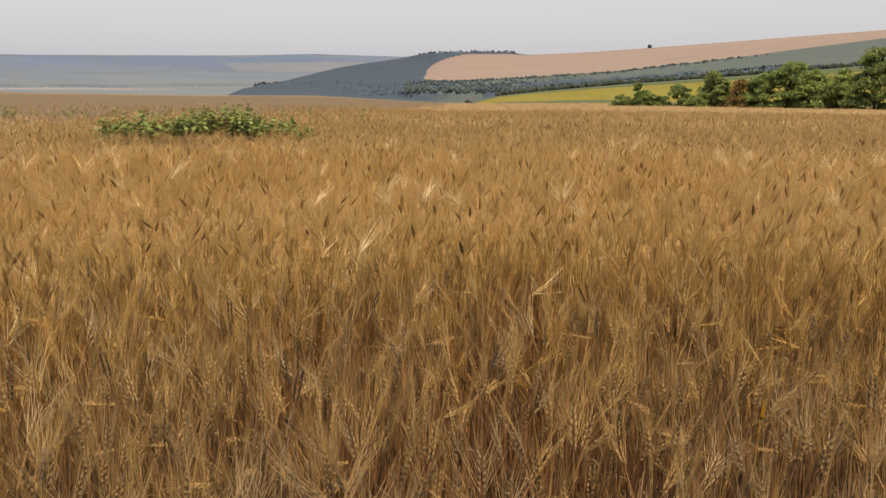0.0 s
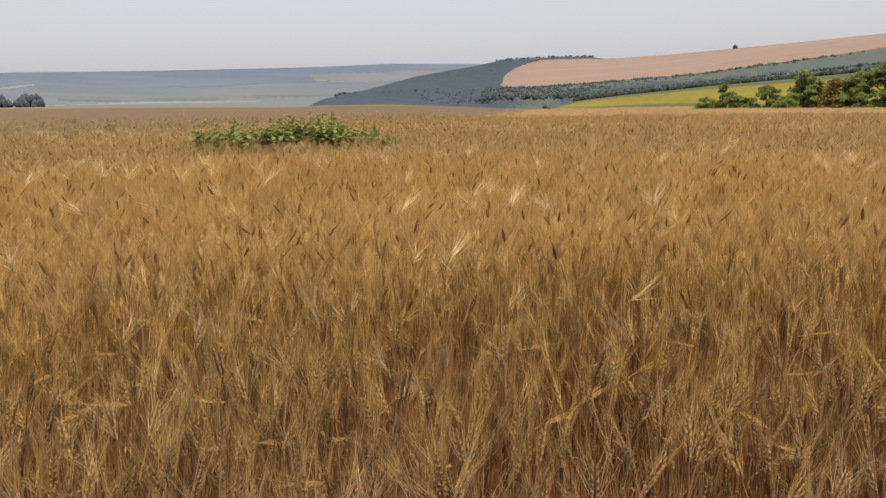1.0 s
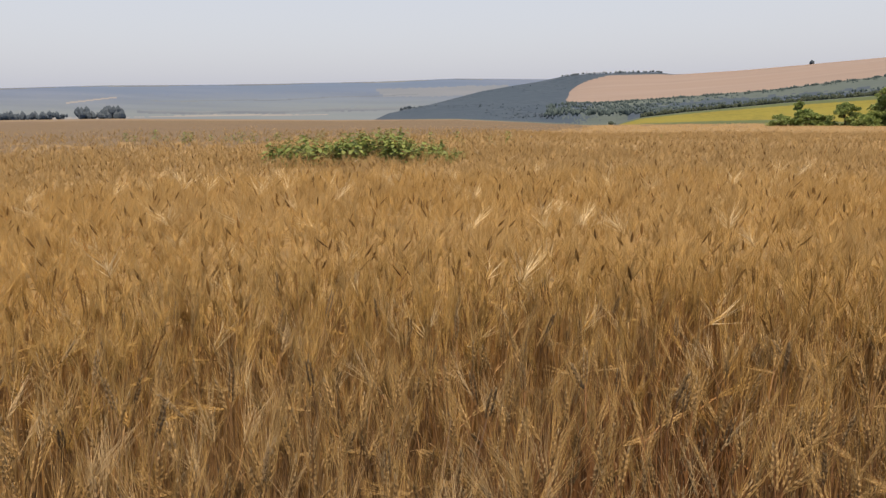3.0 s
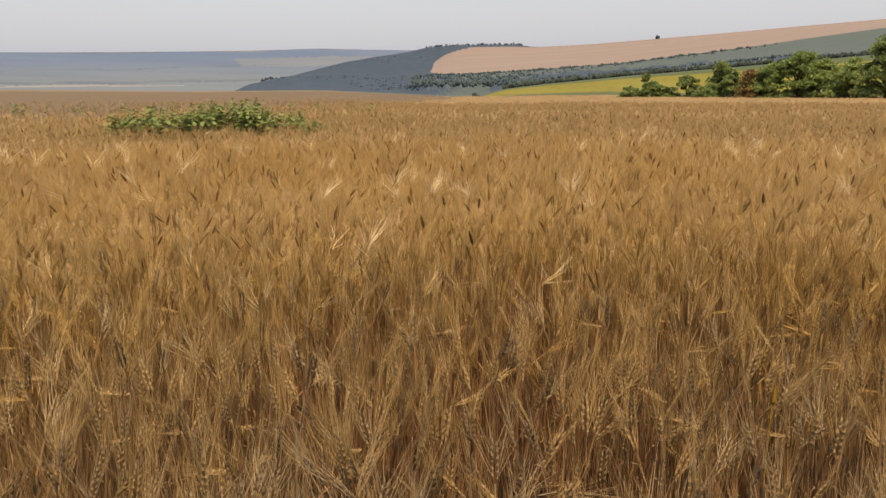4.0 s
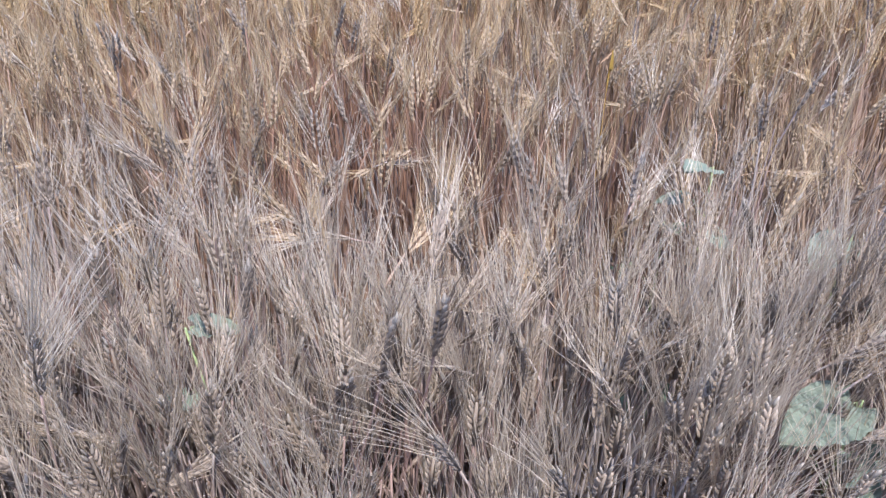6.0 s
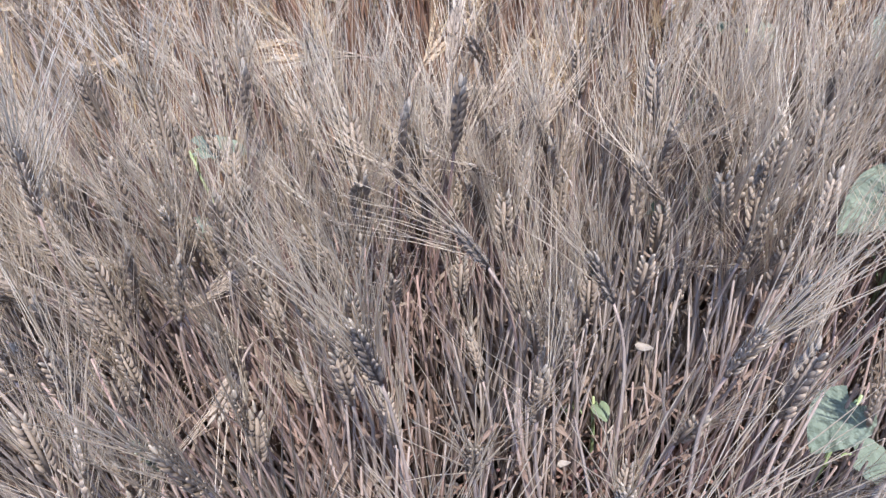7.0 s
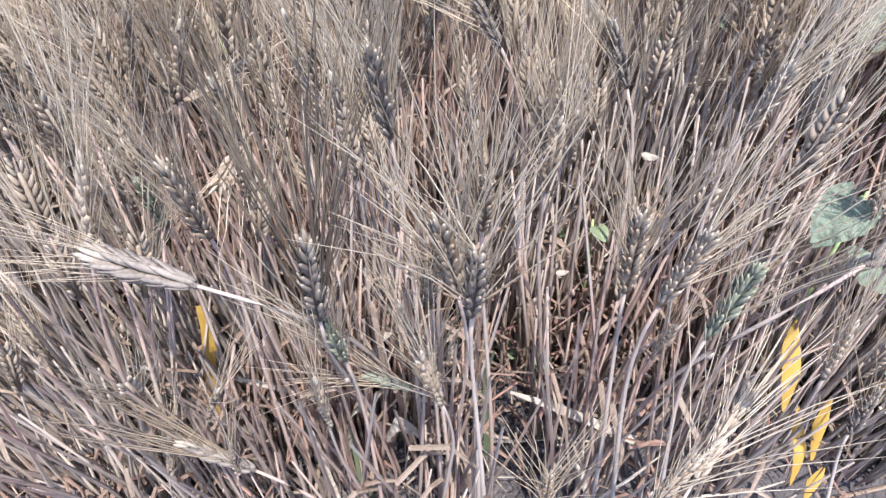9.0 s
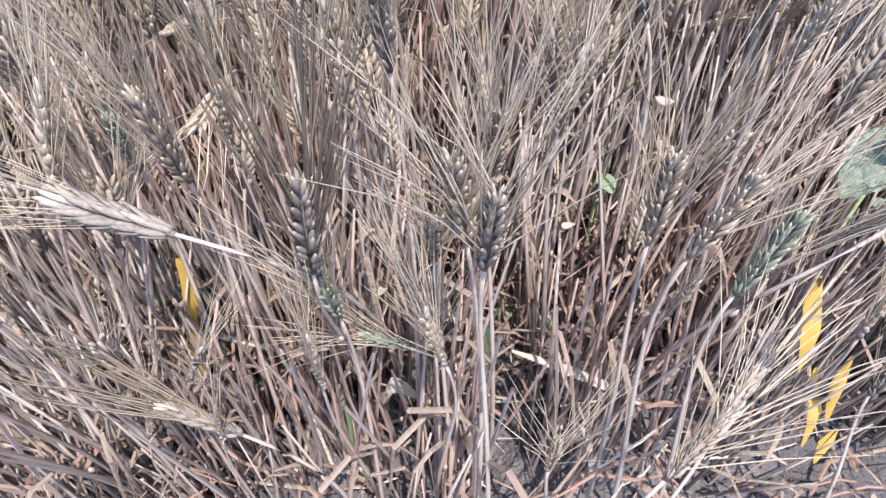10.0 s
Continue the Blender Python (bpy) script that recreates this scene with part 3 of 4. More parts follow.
MIX = [5, 6, 6, 4, 2, 4, 1.3, 0.7, 0.7, 0.5]
near = sector(0.02, 3.3, 410, -75, 72, 1.12)
inside = (near[:, 0] > NX0) & (near[:, 0] < NX1) & (near[:, 1] < NY1)
bear = np.degrees(np.arctan2(near[:, 0] - EYE.x, near[:, 1] - EYE.y))
dist = np.hypot(near[:, 0] - EYE.x, near[:, 1] - EYE.y)
CLEAR = ((1.65, 1.84, 0.07), (1.67, 1.96, 0.05), (1.62, 1.42, 0.06), (1.47, 1.25, 0.04), (1.78, 1.72, 0.04), (1.50, 1.58, 0.03))          # gaps in the crop round the weeds


def in_gap(x, y):
    return any(math.hypot(x - gx, y - gy) < gr for gx, gy, gr in CLEAR)


keep = rng.uniform(0, 1, len(near)) > np.clip((dist - 2.4) / 0.9, 0, 1)
near = near[~inside & keep & ~np.array([in_gap(x, y) for x, y in near]) & ((dist < 1.3) | ((bear > -60) & (bear < 45)))]
dist = np.hypot(near[:, 0] - EYE.x, near[:, 1] - EYE.y)
# near straw greyer, farther straw golden: camera colour balance put into the materials
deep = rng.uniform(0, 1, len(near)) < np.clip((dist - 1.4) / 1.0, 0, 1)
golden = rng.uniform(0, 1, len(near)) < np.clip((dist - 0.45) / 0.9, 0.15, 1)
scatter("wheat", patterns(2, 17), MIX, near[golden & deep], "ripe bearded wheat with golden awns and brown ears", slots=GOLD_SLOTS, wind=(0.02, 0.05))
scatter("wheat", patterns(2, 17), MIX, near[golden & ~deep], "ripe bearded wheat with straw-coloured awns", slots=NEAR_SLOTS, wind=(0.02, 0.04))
scatter("wheat", patterns(2, 17), MIX, near[~golden], "ripe bearded wheat with greyish awns", wind=(0.02, 0.04))
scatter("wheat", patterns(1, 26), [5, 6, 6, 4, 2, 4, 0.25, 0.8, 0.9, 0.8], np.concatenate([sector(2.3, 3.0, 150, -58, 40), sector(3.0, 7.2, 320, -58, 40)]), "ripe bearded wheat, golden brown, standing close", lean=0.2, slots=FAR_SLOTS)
scatter("wheat", patterns(0, 10, 0.10), [5, 6, 6, 4, 2, 4, 0.2, 0.7, 0.8, 0.6], np.concatenate([sector(7.2, 14, 128, -56, 38), sector(14, 30, 48, -56, 38)]), "ripe golden wheat of the middle field", lean=0.22, slots=HAZED_SLOTS)
scatter("wheat", patterns(1, 8), MIX, np.concatenate([sector(0.75, 2.7, 70, 72, 285), sector(2.7, 7, 16, 40, 302)]), "ripe golden wheat standing behind the open view", lean=0.14, slots=FAR_SLOTS)
scatter("wheat", patterns(0, 4, 0.12), MIX, sector(28, 70, 6, -56, 38), "ripe golden wheat far across the field", size=(0.8, 1.0), lean=0.3, slots=HAZED_SLOTS)


# ---------------------------------------------------------------- the plants that the camera comes close to
GROUP = "wheat plants seen close"


def plant_kind(seed, h, nod, label, **more):
    """One wheat plant with its parts; h to the ear's foot, nod in degrees."""
    random.seed(seed)
    sh = wheat_shape(3, h, nod, awns=24, **more)
    ob = empty("wheat_plant", pose(0, 0, -5), label, "wheat", GROUP)
    for key in ("stalk", "ear", "beard", "leaf"):
        part(key, sh[key].mesh(key, SLOTS, key != "leaf"), ob)
    return ob


KINDS = [plant_kind(1, 0.36, 5, "ripe wheat plant with an upright brown ear", spread=0.2, awn_len=0.105),
         plant_kind(2, 0.38, 8, "ripe wheat plant with long pale awns", spread=0.22, awn_len=0.11),
         plant_kind(3, 0.36, 16, "ripe wheat plant with a leaning brown ear", spread=0.27, awn_len=0.11),
         plant_kind(4, 0.37, 9, "ripe wheat plant with spread straw-coloured awns", spread=0.42, awn_len=0.10),
         plant_kind(5, 0.36, 48, "ripe wheat plant with a nodding ear", spread=0.22),
         plant_kind(6, 0.34, 18, "short ripe wheat plant with a bleached pale ear", spread=0.25, pale=True),
         plant_kind(7, 0.39, 7, "ripe wheat plant with a dark-awned ear", spread=0.13, dark=True),
         plant_kind(8, 0.31, 12, "short late wheat plant low among the stalks", spread=0.2, ear_len=0.045)]
extra = np.stack([rng.uniform(NX0, NX1, 300), rng.uniform(1.42, NY1 + 0.02, 300)], -1)
extra = extra[rng.uniform(0, 1, 300) < np.clip((extra[:, 1] - 1.36) * 5, 0, 1)]
scatter("wheat", patterns(3, 14), MIX, extra, "ripe bearded wheat crowding behind the nearest plants", wind=(0.02, 0.04))


def bare_stalks(seed):
    """A handful of shoots without ears, standing close."""
    random.seed(seed)
    sh = Shape()
    for _ in range(5):
        o = Vector((random.gauss(0, 0.02), random.gauss(0, 0.02), 0))
        k = Vector((random.gauss(0, 0.02), random.gauss(0, 0.02), random.uniform(0.16, 0.35)))
        sh.tube([o, o + k * 0.55 + Vector((random.gauss(0, 0.003), random.gauss(0, 0.003), 0)), o + k], [0.0019, 0.0017, 0.0010], 4, 0, False)
    return sh.arrays()


shoots = np.stack([rng.uniform(0.6, 1.9, 620), rng.uniform(1.2, 1.75, 620)], -1)
shoots = shoots[np.array([not in_gap(x, y) and not (1.2 < x < 1.42 and 1.24 < y < 1.38) for x, y in shoots])]
scatter("wheat_stalks", [bare_stalks(k) for k in (71, 72, 73, 74)], [1, 1, 1, 1], shoots, "bare grey-brown wheat stalks between the eared plants", lean=0.05)
spots = np.stack([rng.uniform(NX0, NX1, 330), rng.uniform(NY0, NY1, 330)], -1)
SOIL_GAPS = ((1.30, 1.31, 0.13, 0.10), (1.03, 1.33, 0.06, 0.08), (1.07, 1.26, 0.05, 0.05), (1.42, 1.30, 0.05, 0.05))          # bare dark soil between the stalks
used = [False] * len(KINDS)
random.seed(5)
for px, py in spots:
    bare = 0.96 < px < 1.45 and 1.21 < py < 1.42
    if any(((px - gx) / ga) ** 2 + ((py - gy) / gb) ** 2 < 1 for gx, gy, ga, gb in SOIL_GAPS) and random.random() < 0.65:
        continue
    if py < 1.2 and abs(px - 1.17) < 0.5 or in_gap(px, py) or random.random() > 0.95:
        continue
    k = random.choices(range(8), (6, 7, 4, 4, 0 if py < 1.45 else 1, 1, 1, 6 if bare else 3))[0]
    sc = random.uniform(0.86, 1.1) * (0.74 if py < 1.25 and px < 1.1 else 0.86 if py < 1.25 else 1.0)
    m = pose(px, py - 0.03, 0, random.gauss(-4, 5), random.gauss(1, 5.5), 0) @ pose(0, 0, 0, 0, 0, random.uniform(0, 360)) @ Matrix.Scale(sc, 4)
    if used[k]:
        ob = copy_thing(KINDS[k], m)
        ob.matrix_basis = m
    else:
        KINDS[k].matrix_basis = m
        used[k] = True


def husk_mesh(name, mat):
    """One spikelet, 1 long: two plump husks side by side and a short outer glume."""
    sh = Shape()
    sh.drop((0, 0.05, 0), (0.02, 0.16, 1), (1, 0, 0), 1.0, 0.14, 0.13, 4, 6, 0)
    sh.drop((0, -0.05, 0), (0.02, -0.16, 1), (1, 0, 0), 0.95, 0.14, 0.13, 4, 6, 0)
    sh.drop((0.06, 0, 0), (0.20, 0, 1), (0, 1, 0), 0.9, 0.17, 0.09, 4, 6, 0)
    return sh.mesh(name, [mat])


HUSKS = {"tan": husk_mesh("spikelet", EAR), "pale": husk_mesh("spikelet", EAR_PALE), "tip": husk_mesh("spikelet", EAR_TIP), "dark": husk_mesh("spikelet", EAR_DARK), "green": husk_mesh("spikelet", EAR_GREEN)}
EARMAT = {"tan": EAR, "pale": EAR_PALE, "dark": EAR_DARK, "green": EAR_GREEN}
hero_seed = [100]


def wheat_ear(foot, tip, look_, label, spread=0.25, awn=0.11, awns=26, awn_mat=AWN_GREY, root=(0.0, -0.05), sweep=(0, 0, 0), plump=1.0):
    """A wheat plant whose ear runs from foot to tip; root: where it stands, from under the ear's foot."""
    hero_seed[0] += 1
    random.seed(hero_seed[0])
    p, t = Vector(foot), Vector(tip)
    d = (t - p).normalized()
    length = (t - p).length
    base = Vector((p.x + root[0], p.y + root[1], 0))
    ob = empty("wheat_plant", Matrix.Translation(base), label, "wheat", GROUP)
    a, b2, c, e = Vector(), Vector((random.uniform(-0.01, 0.01), 0, p.z * 0.65)), p - base - d * min(0.10, p.z * 0.3), p - base
    pts = []
    for i in range(11):
        s = i / 10
        pts.append(a * (1 - s) ** 3 + b2 * 3 * s * (1 - s) ** 2 + c * 3 * s * s * (1 - s) + e * s ** 3)
    sh = Shape()
    sh.tube(pts, list(np.linspace(0.0020, 0.0012, 11)), 6, 0)
    for q in (3, 6):
        sh.drop(pts[q] - Vector((0, 0, 0.005)), pts[q + 1] - pts[q], (1, 0, 0), 0.011, 0.003, 0.003, 2, 5, 0)
    part("stalk", sh.mesh("stalk", [STALK]), ob)
    side = d.cross(Vector((0, 0.75, -0.66)))                 # the two rows stand to either side as seen from above
    side = side.normalized() if side.length > 0.1 else Vector((1, 0, 0))
    other = d.cross(side)
    sh = Shape()
    sh.tube([e, e + d * length * 0.92], [0.0021, 0.0014], 5, 0)
    ear = part("ear", sh.mesh("ear", [EARMAT[look_]]), ob)
    aw = Shape()
    n = 24
    for k in range(n):
        q = k / n
        taper = math.sin(math.pi * (0.22 + 0.66 * q)) ** 0.7
        sgn = 1 if k % 2 else -1
        w = (d + side * sgn * random.uniform(0.10, 0.24) * taper + other * random.uniform(-0.18, 0.18)).normalized()
        at = e + d * length * q * 0.93 + side * sgn * 0.0012 * taper + other * (0.0012 if k % 3 else -0.0012)
        x = (side * sgn - w * w.dot(side * sgn)).normalized()
        y = w.cross(x)
        size = length * 0.185 * plump * (0.7 + 0.3 * taper)
        m = Matrix(((x.x, y.x, w.x, at.x), (x.y, y.y, w.y, at.y), (x.z, y.z, w.z, at.z), (0, 0, 0, 1)))
        h = new("spikelet", HUSKS["tip" if k >= n - 4 and look_ != "green" else look_])
        h.parent = ear
        h.matrix_basis = m @ Matrix.Diagonal((size * 0.95, size * 1.0, size * 1.05, 1))
        for _ in range(2 if k < awns - n else 1):
            p0 = at + w * size * 0.9
            wv = (d + side * sgn * spread * random.uniform(0.2, 1.4) + other * spread * random.uniform(-0.9, 0.9) + Vector(sweep)).normalized()
            ln = awn * random.uniform(0.75, 1.12)
            mid = p0 + wv * ln * 0.5 + d * ln * 0.04 + side * random.uniform(-1, 1) * 0.003
            thick = 1.7 if awn_mat is AWN_DARK else 0.8 if plump > 1.6 else 1.25
            aw.tube([p0, mid, p0 + wv * ln], [0.00036 * thick, 0.00029 * thick, 0.00010], 3, 0, False)
    part("beard", aw.mesh("beard", [awn_mat]), ear)
    a = random.uniform(0, 6.28)
    o = Vector((math.cos(a), math.sin(a), 0))
    p0 = pts[4]
    sh = Shape()
    sh.blade([p0, p0 + o * 0.02 + Vector((0, 0, 0.03)), p0 + o * 0.05 + Vector((0, 0, 0.02)), p0 + o * 0.06 + Vector((0, 0, -0.05)), p0 + o * 0.055 + Vector((0, 0, -0.10))],
             [0.0014, 0.0022, 0.0022, 0.0015, 0.0004], Vector((-o.y, o.x, 0)), 0, 0.5)
    part("leaf", sh.mesh("leaf", [DRY_LEAF], False), ob)
    return ob


wheat_ear((1.05, 1.224, 0.41), (0.996, 1.240, 0.427), "dark", "grey wheat ear with pale tip bent over level", 0.22, 0.12, 24, AWN_GREY, root=(0.10, 0.05), sweep=(-0.05, -0.12, -0.12), plump=1.9)
wheat_ear((1.118, 1.199, 0.40), (1.126, 1.188, 0.484), "dark", "grey wheat ear with long dark awns", 0.17, 0.17, 34, AWN_DARK, root=(0.02, 0.05))
wheat_ear((1.196, 1.20, 0.41), (1.187, 1.187, 0.488), "tan", "brown wheat ear with spread golden awns", 0.34, 0.12, 30)
wheat_ear((1.201, 1.177, 0.42), (1.203, 1.165, 0.489), "dark", "grey-brown wheat ear, upright, golden awns", 0.38, 0.12, 30)
wheat_ear((1.217, 1.252, 0.40), (1.218, 1.24, 0.46), "tan", "small brown wheat ear with golden awns", 0.4, 0.10)
wheat_ear((1.181, 1.227, 0.36), (1.181, 1.217, 0.412), "tan", "small brown wheat ear low among the others", 0.35, 0.09)
wheat_ear((1.297, 1.209, 0.38), (1.292, 1.203, 0.458), "tan", "tan wheat ear, upright, thin awns", 0.3, 0.11)
wheat_ear((1.307, 1.184, 0.40), (1.318, 1.178, 0.468), "pale", "straw-coloured wheat ear, long awns to one side", 0.3, 0.12, 24, AWN_GREY, sweep=(0.35, 0.05, 0))
wheat_ear((1.343, 1.183, 0.36), (1.352, 1.18, 0.434), "green", "greenish unripe wheat ear", 0.3, 0.11)
wheat_ear((1.05, 1.269, 0.40), (1.05, 1.252, 0.48), "tan", "brown wheat ear with thin upright awns", 0.22, 0.12)
wheat_ear((1.012, 1.301, 0.38), (1.016, 1.288, 0.436), "green", "yellow-green unripe wheat ear, upright", 0.25, 0.09)
wheat_ear((1.047, 1.181, 0.25), (1.004, 1.194, 0.281), "dark", "grey wheat ear leaning low, pale tip, dark awns", 0.2, 0.11, 30, AWN_DARK, root=(0.06, -0.02), plump=1.3)
wheat_ear((1.295, 1.105, 0.30), (1.320, 1.118, 0.345), "tan", "straw wheat ear with awns spread like a star", 0.6, 0.12, 22, AWN_GREY, root=(-0.04, 0.0))
wheat_ear((1.356, 1.147, 0.22), (1.395, 1.187, 0.265), "pale", "pale wheat ear leaning low with whitish awns", 0.25, 0.12, 24, AWN_GREY, root=(-0.05, -0.04))
wheat_ear((1.122, 1.214, 0.33), (1.118, 1.205, 0.392), "green", "grey-green wheat ear below a dark one", 0.3, 0.10)
wheat_ear((1.161, 1.231, 0.25), (1.130, 1.228, 0.285), "green", "small green wheat ear leaning over", 0.4, 0.09, root=(0.02, 0.02))
wheat_ear((1.178, 1.211, 0.28), (1.178, 1.208, 0.34), "tan", "rust-brown small wheat ear on its stalk", 0.3, 0.08)
wheat_ear((1.167, 1.31, 0.43), (1.163, 1.295, 0.51), "dark", "grey wheat ear with pale upright awns", 0.22, 0.12)
wheat_ear((1.248, 1.151, 0.20), (1.249, 1.152, 0.258), "tan", "short wheat ear close to the ground", 0.45, 0.09)
wheat_ear((1.424, 1.19, 0.408), (1.485, 1.208, 0.442), "dark", "plump grey wheat ear bent over beside a broad green leaf", 0.16, 0.12, root=(-0.09, 0.04), plump=1.5)
wheat_ear((1.376, 1.271, 0.44), (1.384, 1.262, 0.495), "pale", "bleached wheat ear with bright long awns", 0.25, 0.12, 24, AWN_GREY, sweep=(0.3, 0.1, 0))
wheat_ear((1.252, 1.407, 0.42), (1.230, 1.405, 0.468), "dark", "grey wheat ear nodding, pale awns fanned out", 0.35, 0.11, 24, AWN_GREY, sweep=(-0.5, 0.1, 0.1))
wheat_ear((1.339, 1.372, 0.40), (1.318, 1.37, 0.46), "dark", "brown-grey wheat ear leaning over", 0.3, 0.11)
wheat_ear((1.011, 1.48, 0.40), (1.016, 1.47, 0.468), "tan", "brown wheat ear standing upright", 0.3, 0.11)
wheat_ear((0.954, 1.678, 0.42), (0.958, 1.67, 0.475), "pale", "pale wheat ear with white awns spread wide", 0.5, 0.15, 34, AWN_PALE)
wheat_ear((0.91, 1.496, 0.46), (0.928, 1.49, 0.53), "pale", "tall pale wheat ear with bright awns", 0.25, 0.17, 34, AWN_PALE, sweep=(0.25, 0, 0))
wheat_ear((0.705, 1.69, 0.45), (0.735, 1.69, 0.485), "pale", "broken pale wheat ear with a fan of white awns", 0.4, 0.16, 36, AWN_PALE, root=(-0.05, 0), sweep=(0.5, 0.1, 0))
wheat_ear((1.162, 1.85, 0.36), (1.105, 1.845, 0.375), "tan", "brown wheat ear bent over sideways, awns spread", 0.4, 0.10, 20, AWN_PALE, root=(0.05, 0.0))
wheat_ear((0.905, 2.10, 0.36), (0.875, 2.105, 0.42), "dark", "dark brown wheat ear leaning over", 0.25, 0.11, root=(0.03, 0.0))
wheat_ear((0.845, 2.09, 0.36), (0.81, 2.10, 0.41), "dark", "dark brown wheat ear leaning beside another", 0.25, 0.11, root=(0.03, 0.0))
wheat_ear((0.505, 2.569, 0.36), (0.46, 2.57, 0.41), "tan", "brown wheat ear nodding, pale awns", 0.3, 0.12, 24, AWN_PALE, root=(0.04, 0.0))
wheat_ear((1.481, 1.17, 0.22), (1.475, 1.172, 0.29), "dark", "dark short wheat ear near yellow leaves", 0.3, 0.10)

# single ears that stand out of the middle field
def field_plant(seed, h, nod, label, group, awns, spread, awn_len, pale):
    random.seed(seed)
    sh = wheat_shape(2, h, nod, awns=awns, spread=spread, awn_len=awn_len, pale=pale, dark=not pale, leaf=False)
    ob = empty("wheat_plant", pose(0, 0, -5), label, "wheat", group)
    for key in ("stalk", "ear", "beard"):
        if pale and key == "beard":
            for v in range(0, len(sh[key].v), 4):            # bleached awns are broad and flat
                mid = (sh[key].v[v] + sh[key].v[v + 1] + sh[key].v[v + 2]) / 3
                for k in range(3):
                    sh[key].v[v + k] = mid + (sh[key].v[v + k] - mid) * 2.6
        part(key, sh[key].mesh(key, [STALK_GOLD, EAR_GOLD, AWN_DEEP, STALK_GOLD, AWN_BRIGHT, AWN_DARK, EAR_GOLD, EAR_RUST, EAR_RUST], False), ob)
    return ob


DARK_KINDS = [field_plant(61, 0.43, 5, "wheat plant with a dark brown upright ear", "dark ears above the field", 9, 0.18, 0.07, False),
              field_plant(62, 0.44, 16, "wheat plant with a dark brown leaning ear", "dark ears above the field", 8, 0.2, 0.07, False),
              field_plant(63, 0.42, 28, "wheat plant with a dark brown slanting ear", "dark ears above the field", 8, 0.2, 0.06, False)]
FAN_KINDS = [field_plant(64, 0.42, 22, "wheat plant with a fan of bleached white awns", "bleached ears above the field", 6, 0.7, 0.085, True),
             field_plant(65, 0.43, 60, "wheat plant with a bent ear and white awns", "bleached ears above the field", 7, 0.6, 0.09, True)]
DARK_AT = [(0.92, 3.03), (1.53, 2.95), (1.76, 3.19), (1.89, 3.15), (1.43, 2.94), (1.28, 2.84), (0.82, 2.92), (0.25, 4.15), (0.08, 4.08), (0.67, 5.51), (0.56, 5.73), (1.12, 9.1), (0.19, 7.83), (1.01, 5.08),
           (0.83, 4.57), (-0.14, 4.73), (-0.33, 5.59), (-0.33, 4.84), (0.05, 5.28), (1.4, 4.62), (1.46, 4.43), (1.52, 4.4), (1.65, 4.51), (1.9, 4.17), (2.15, 5.52), (2.46, 5.35), (2.88, 6.34), (3.05, 5.44),
           (3.28, 5.42), (3.5, 5.26), (2.44, 4.21), (1.09, 3.33), (1.44, 3.44), (2.3, 3.7), (-1.22, 5.02), (-1.44, 6.2), (-0.59, 4.57), (-0.28, 4.46), (-1.0, 8.58), (1.26, 5.06), (1.96, 2.75)]
FAN_AT = [(0.84, 3.76), (0.78, 3.38), (0.12, 4.95), (0.62, 2.85), (0.53, 2.82), (-0.37, 4.59), (-0.81, 5.96), (1.27, 3.08), (2.45, 5.38), (2.74, 4.76), (2.45, 3.4), (0.61, 3.48), (0.21, 3.15), (1.69, 6.07), (1.06, 5.96),
          (0.95, 4.79), (0.05, 3.64), (-0.57, 3.88)]
random.seed(66)
for kinds, places in ((DARK_KINDS, DARK_AT), (FAN_KINDS, FAN_AT)):
    for k, (x, y) in enumerate(places):
        kind = kinds[k % len(kinds)]
        m = pose(x, y, field_height(x, y), random.gauss(0, 4), random.gauss(0, 5), random.uniform(0, 360)) @ Matrix.Scale(random.uniform(0.97, 1.05), 4)
        (kind if k < len(kinds) else copy_thing(kind, m)).matrix_basis = m

# ---------------------------------------------------------------- leaves, straws and scraps between the stalks


def strip(name, pts, widths, side, mat, label, category, fold=0.3, thick=0.0008):
    """A dry blade or straw with some thickness, along a smooth line through the points."""
    pts = [Vector(p) for p in pts]
    line, wide = [], []
    n = len(pts)
    for i in range(n - 1):
        p0, p1, p2, p3 = pts[max(i - 1, 0)], pts[i], pts[i + 1], pts[min(i + 2, n - 1)]
        for k in range(4):
            s = k / 4
            line.append(0.5 * (2 * p1 + (p2 - p0) * s + (2 * p0 - 5 * p1 + 4 * p2 - p3) * s * s + (3 * p1 - p0 - 3 * p2 + p3) * s ** 3))
            wide.append(widths[i] * (1 - s) + widths[i + 1] * s)
    line.append(pts[-1])
    wide.append(widths[-1])
    sh = Shape()
    sh.blade(line, wide, side, 0, fold)
    sh.blade([p - Vector((0, 0, thick)) for p in line], wide, side, 0, fold)
    ob = new(name, sh.mesh(name, [mat], True))
    return tagged(ob, label, category)


strip("yellow_leaf", [(1.006, 1.30, 0.29), (1.003, 1.298, 0.25), (0.99, 1.292, 0.20), (0.98, 1.289, 0.13)], [0.002, 0.006, 0.005, 0.001], (1, 0.4, 0), YELLOW_LEAF, "narrow yellow wheat leaf hanging on a stalk", "leaf")
strip("yellow_leaf", [(1.445, 1.232, 0.285), (1.449, 1.227, 0.26), (1.456, 1.215, 0.225), (1.459, 1.208, 0.185)], [0.001, 0.0075, 0.0085, 0.001], (1, 0.2, 0), YELLOW_LEAF, "bright yellow leaf hanging down", "leaf")
strip("yellow_leaf", [(1.464, 1.203, 0.20), (1.468, 1.196, 0.18), (1.472, 1.18, 0.155), (1.471, 1.17, 0.12)], [0.001, 0.0052, 0.006, 0.001], (1, 0.2, 0), YELLOW_LEAF, "greenish yellow leaf tip hanging down", "leaf")
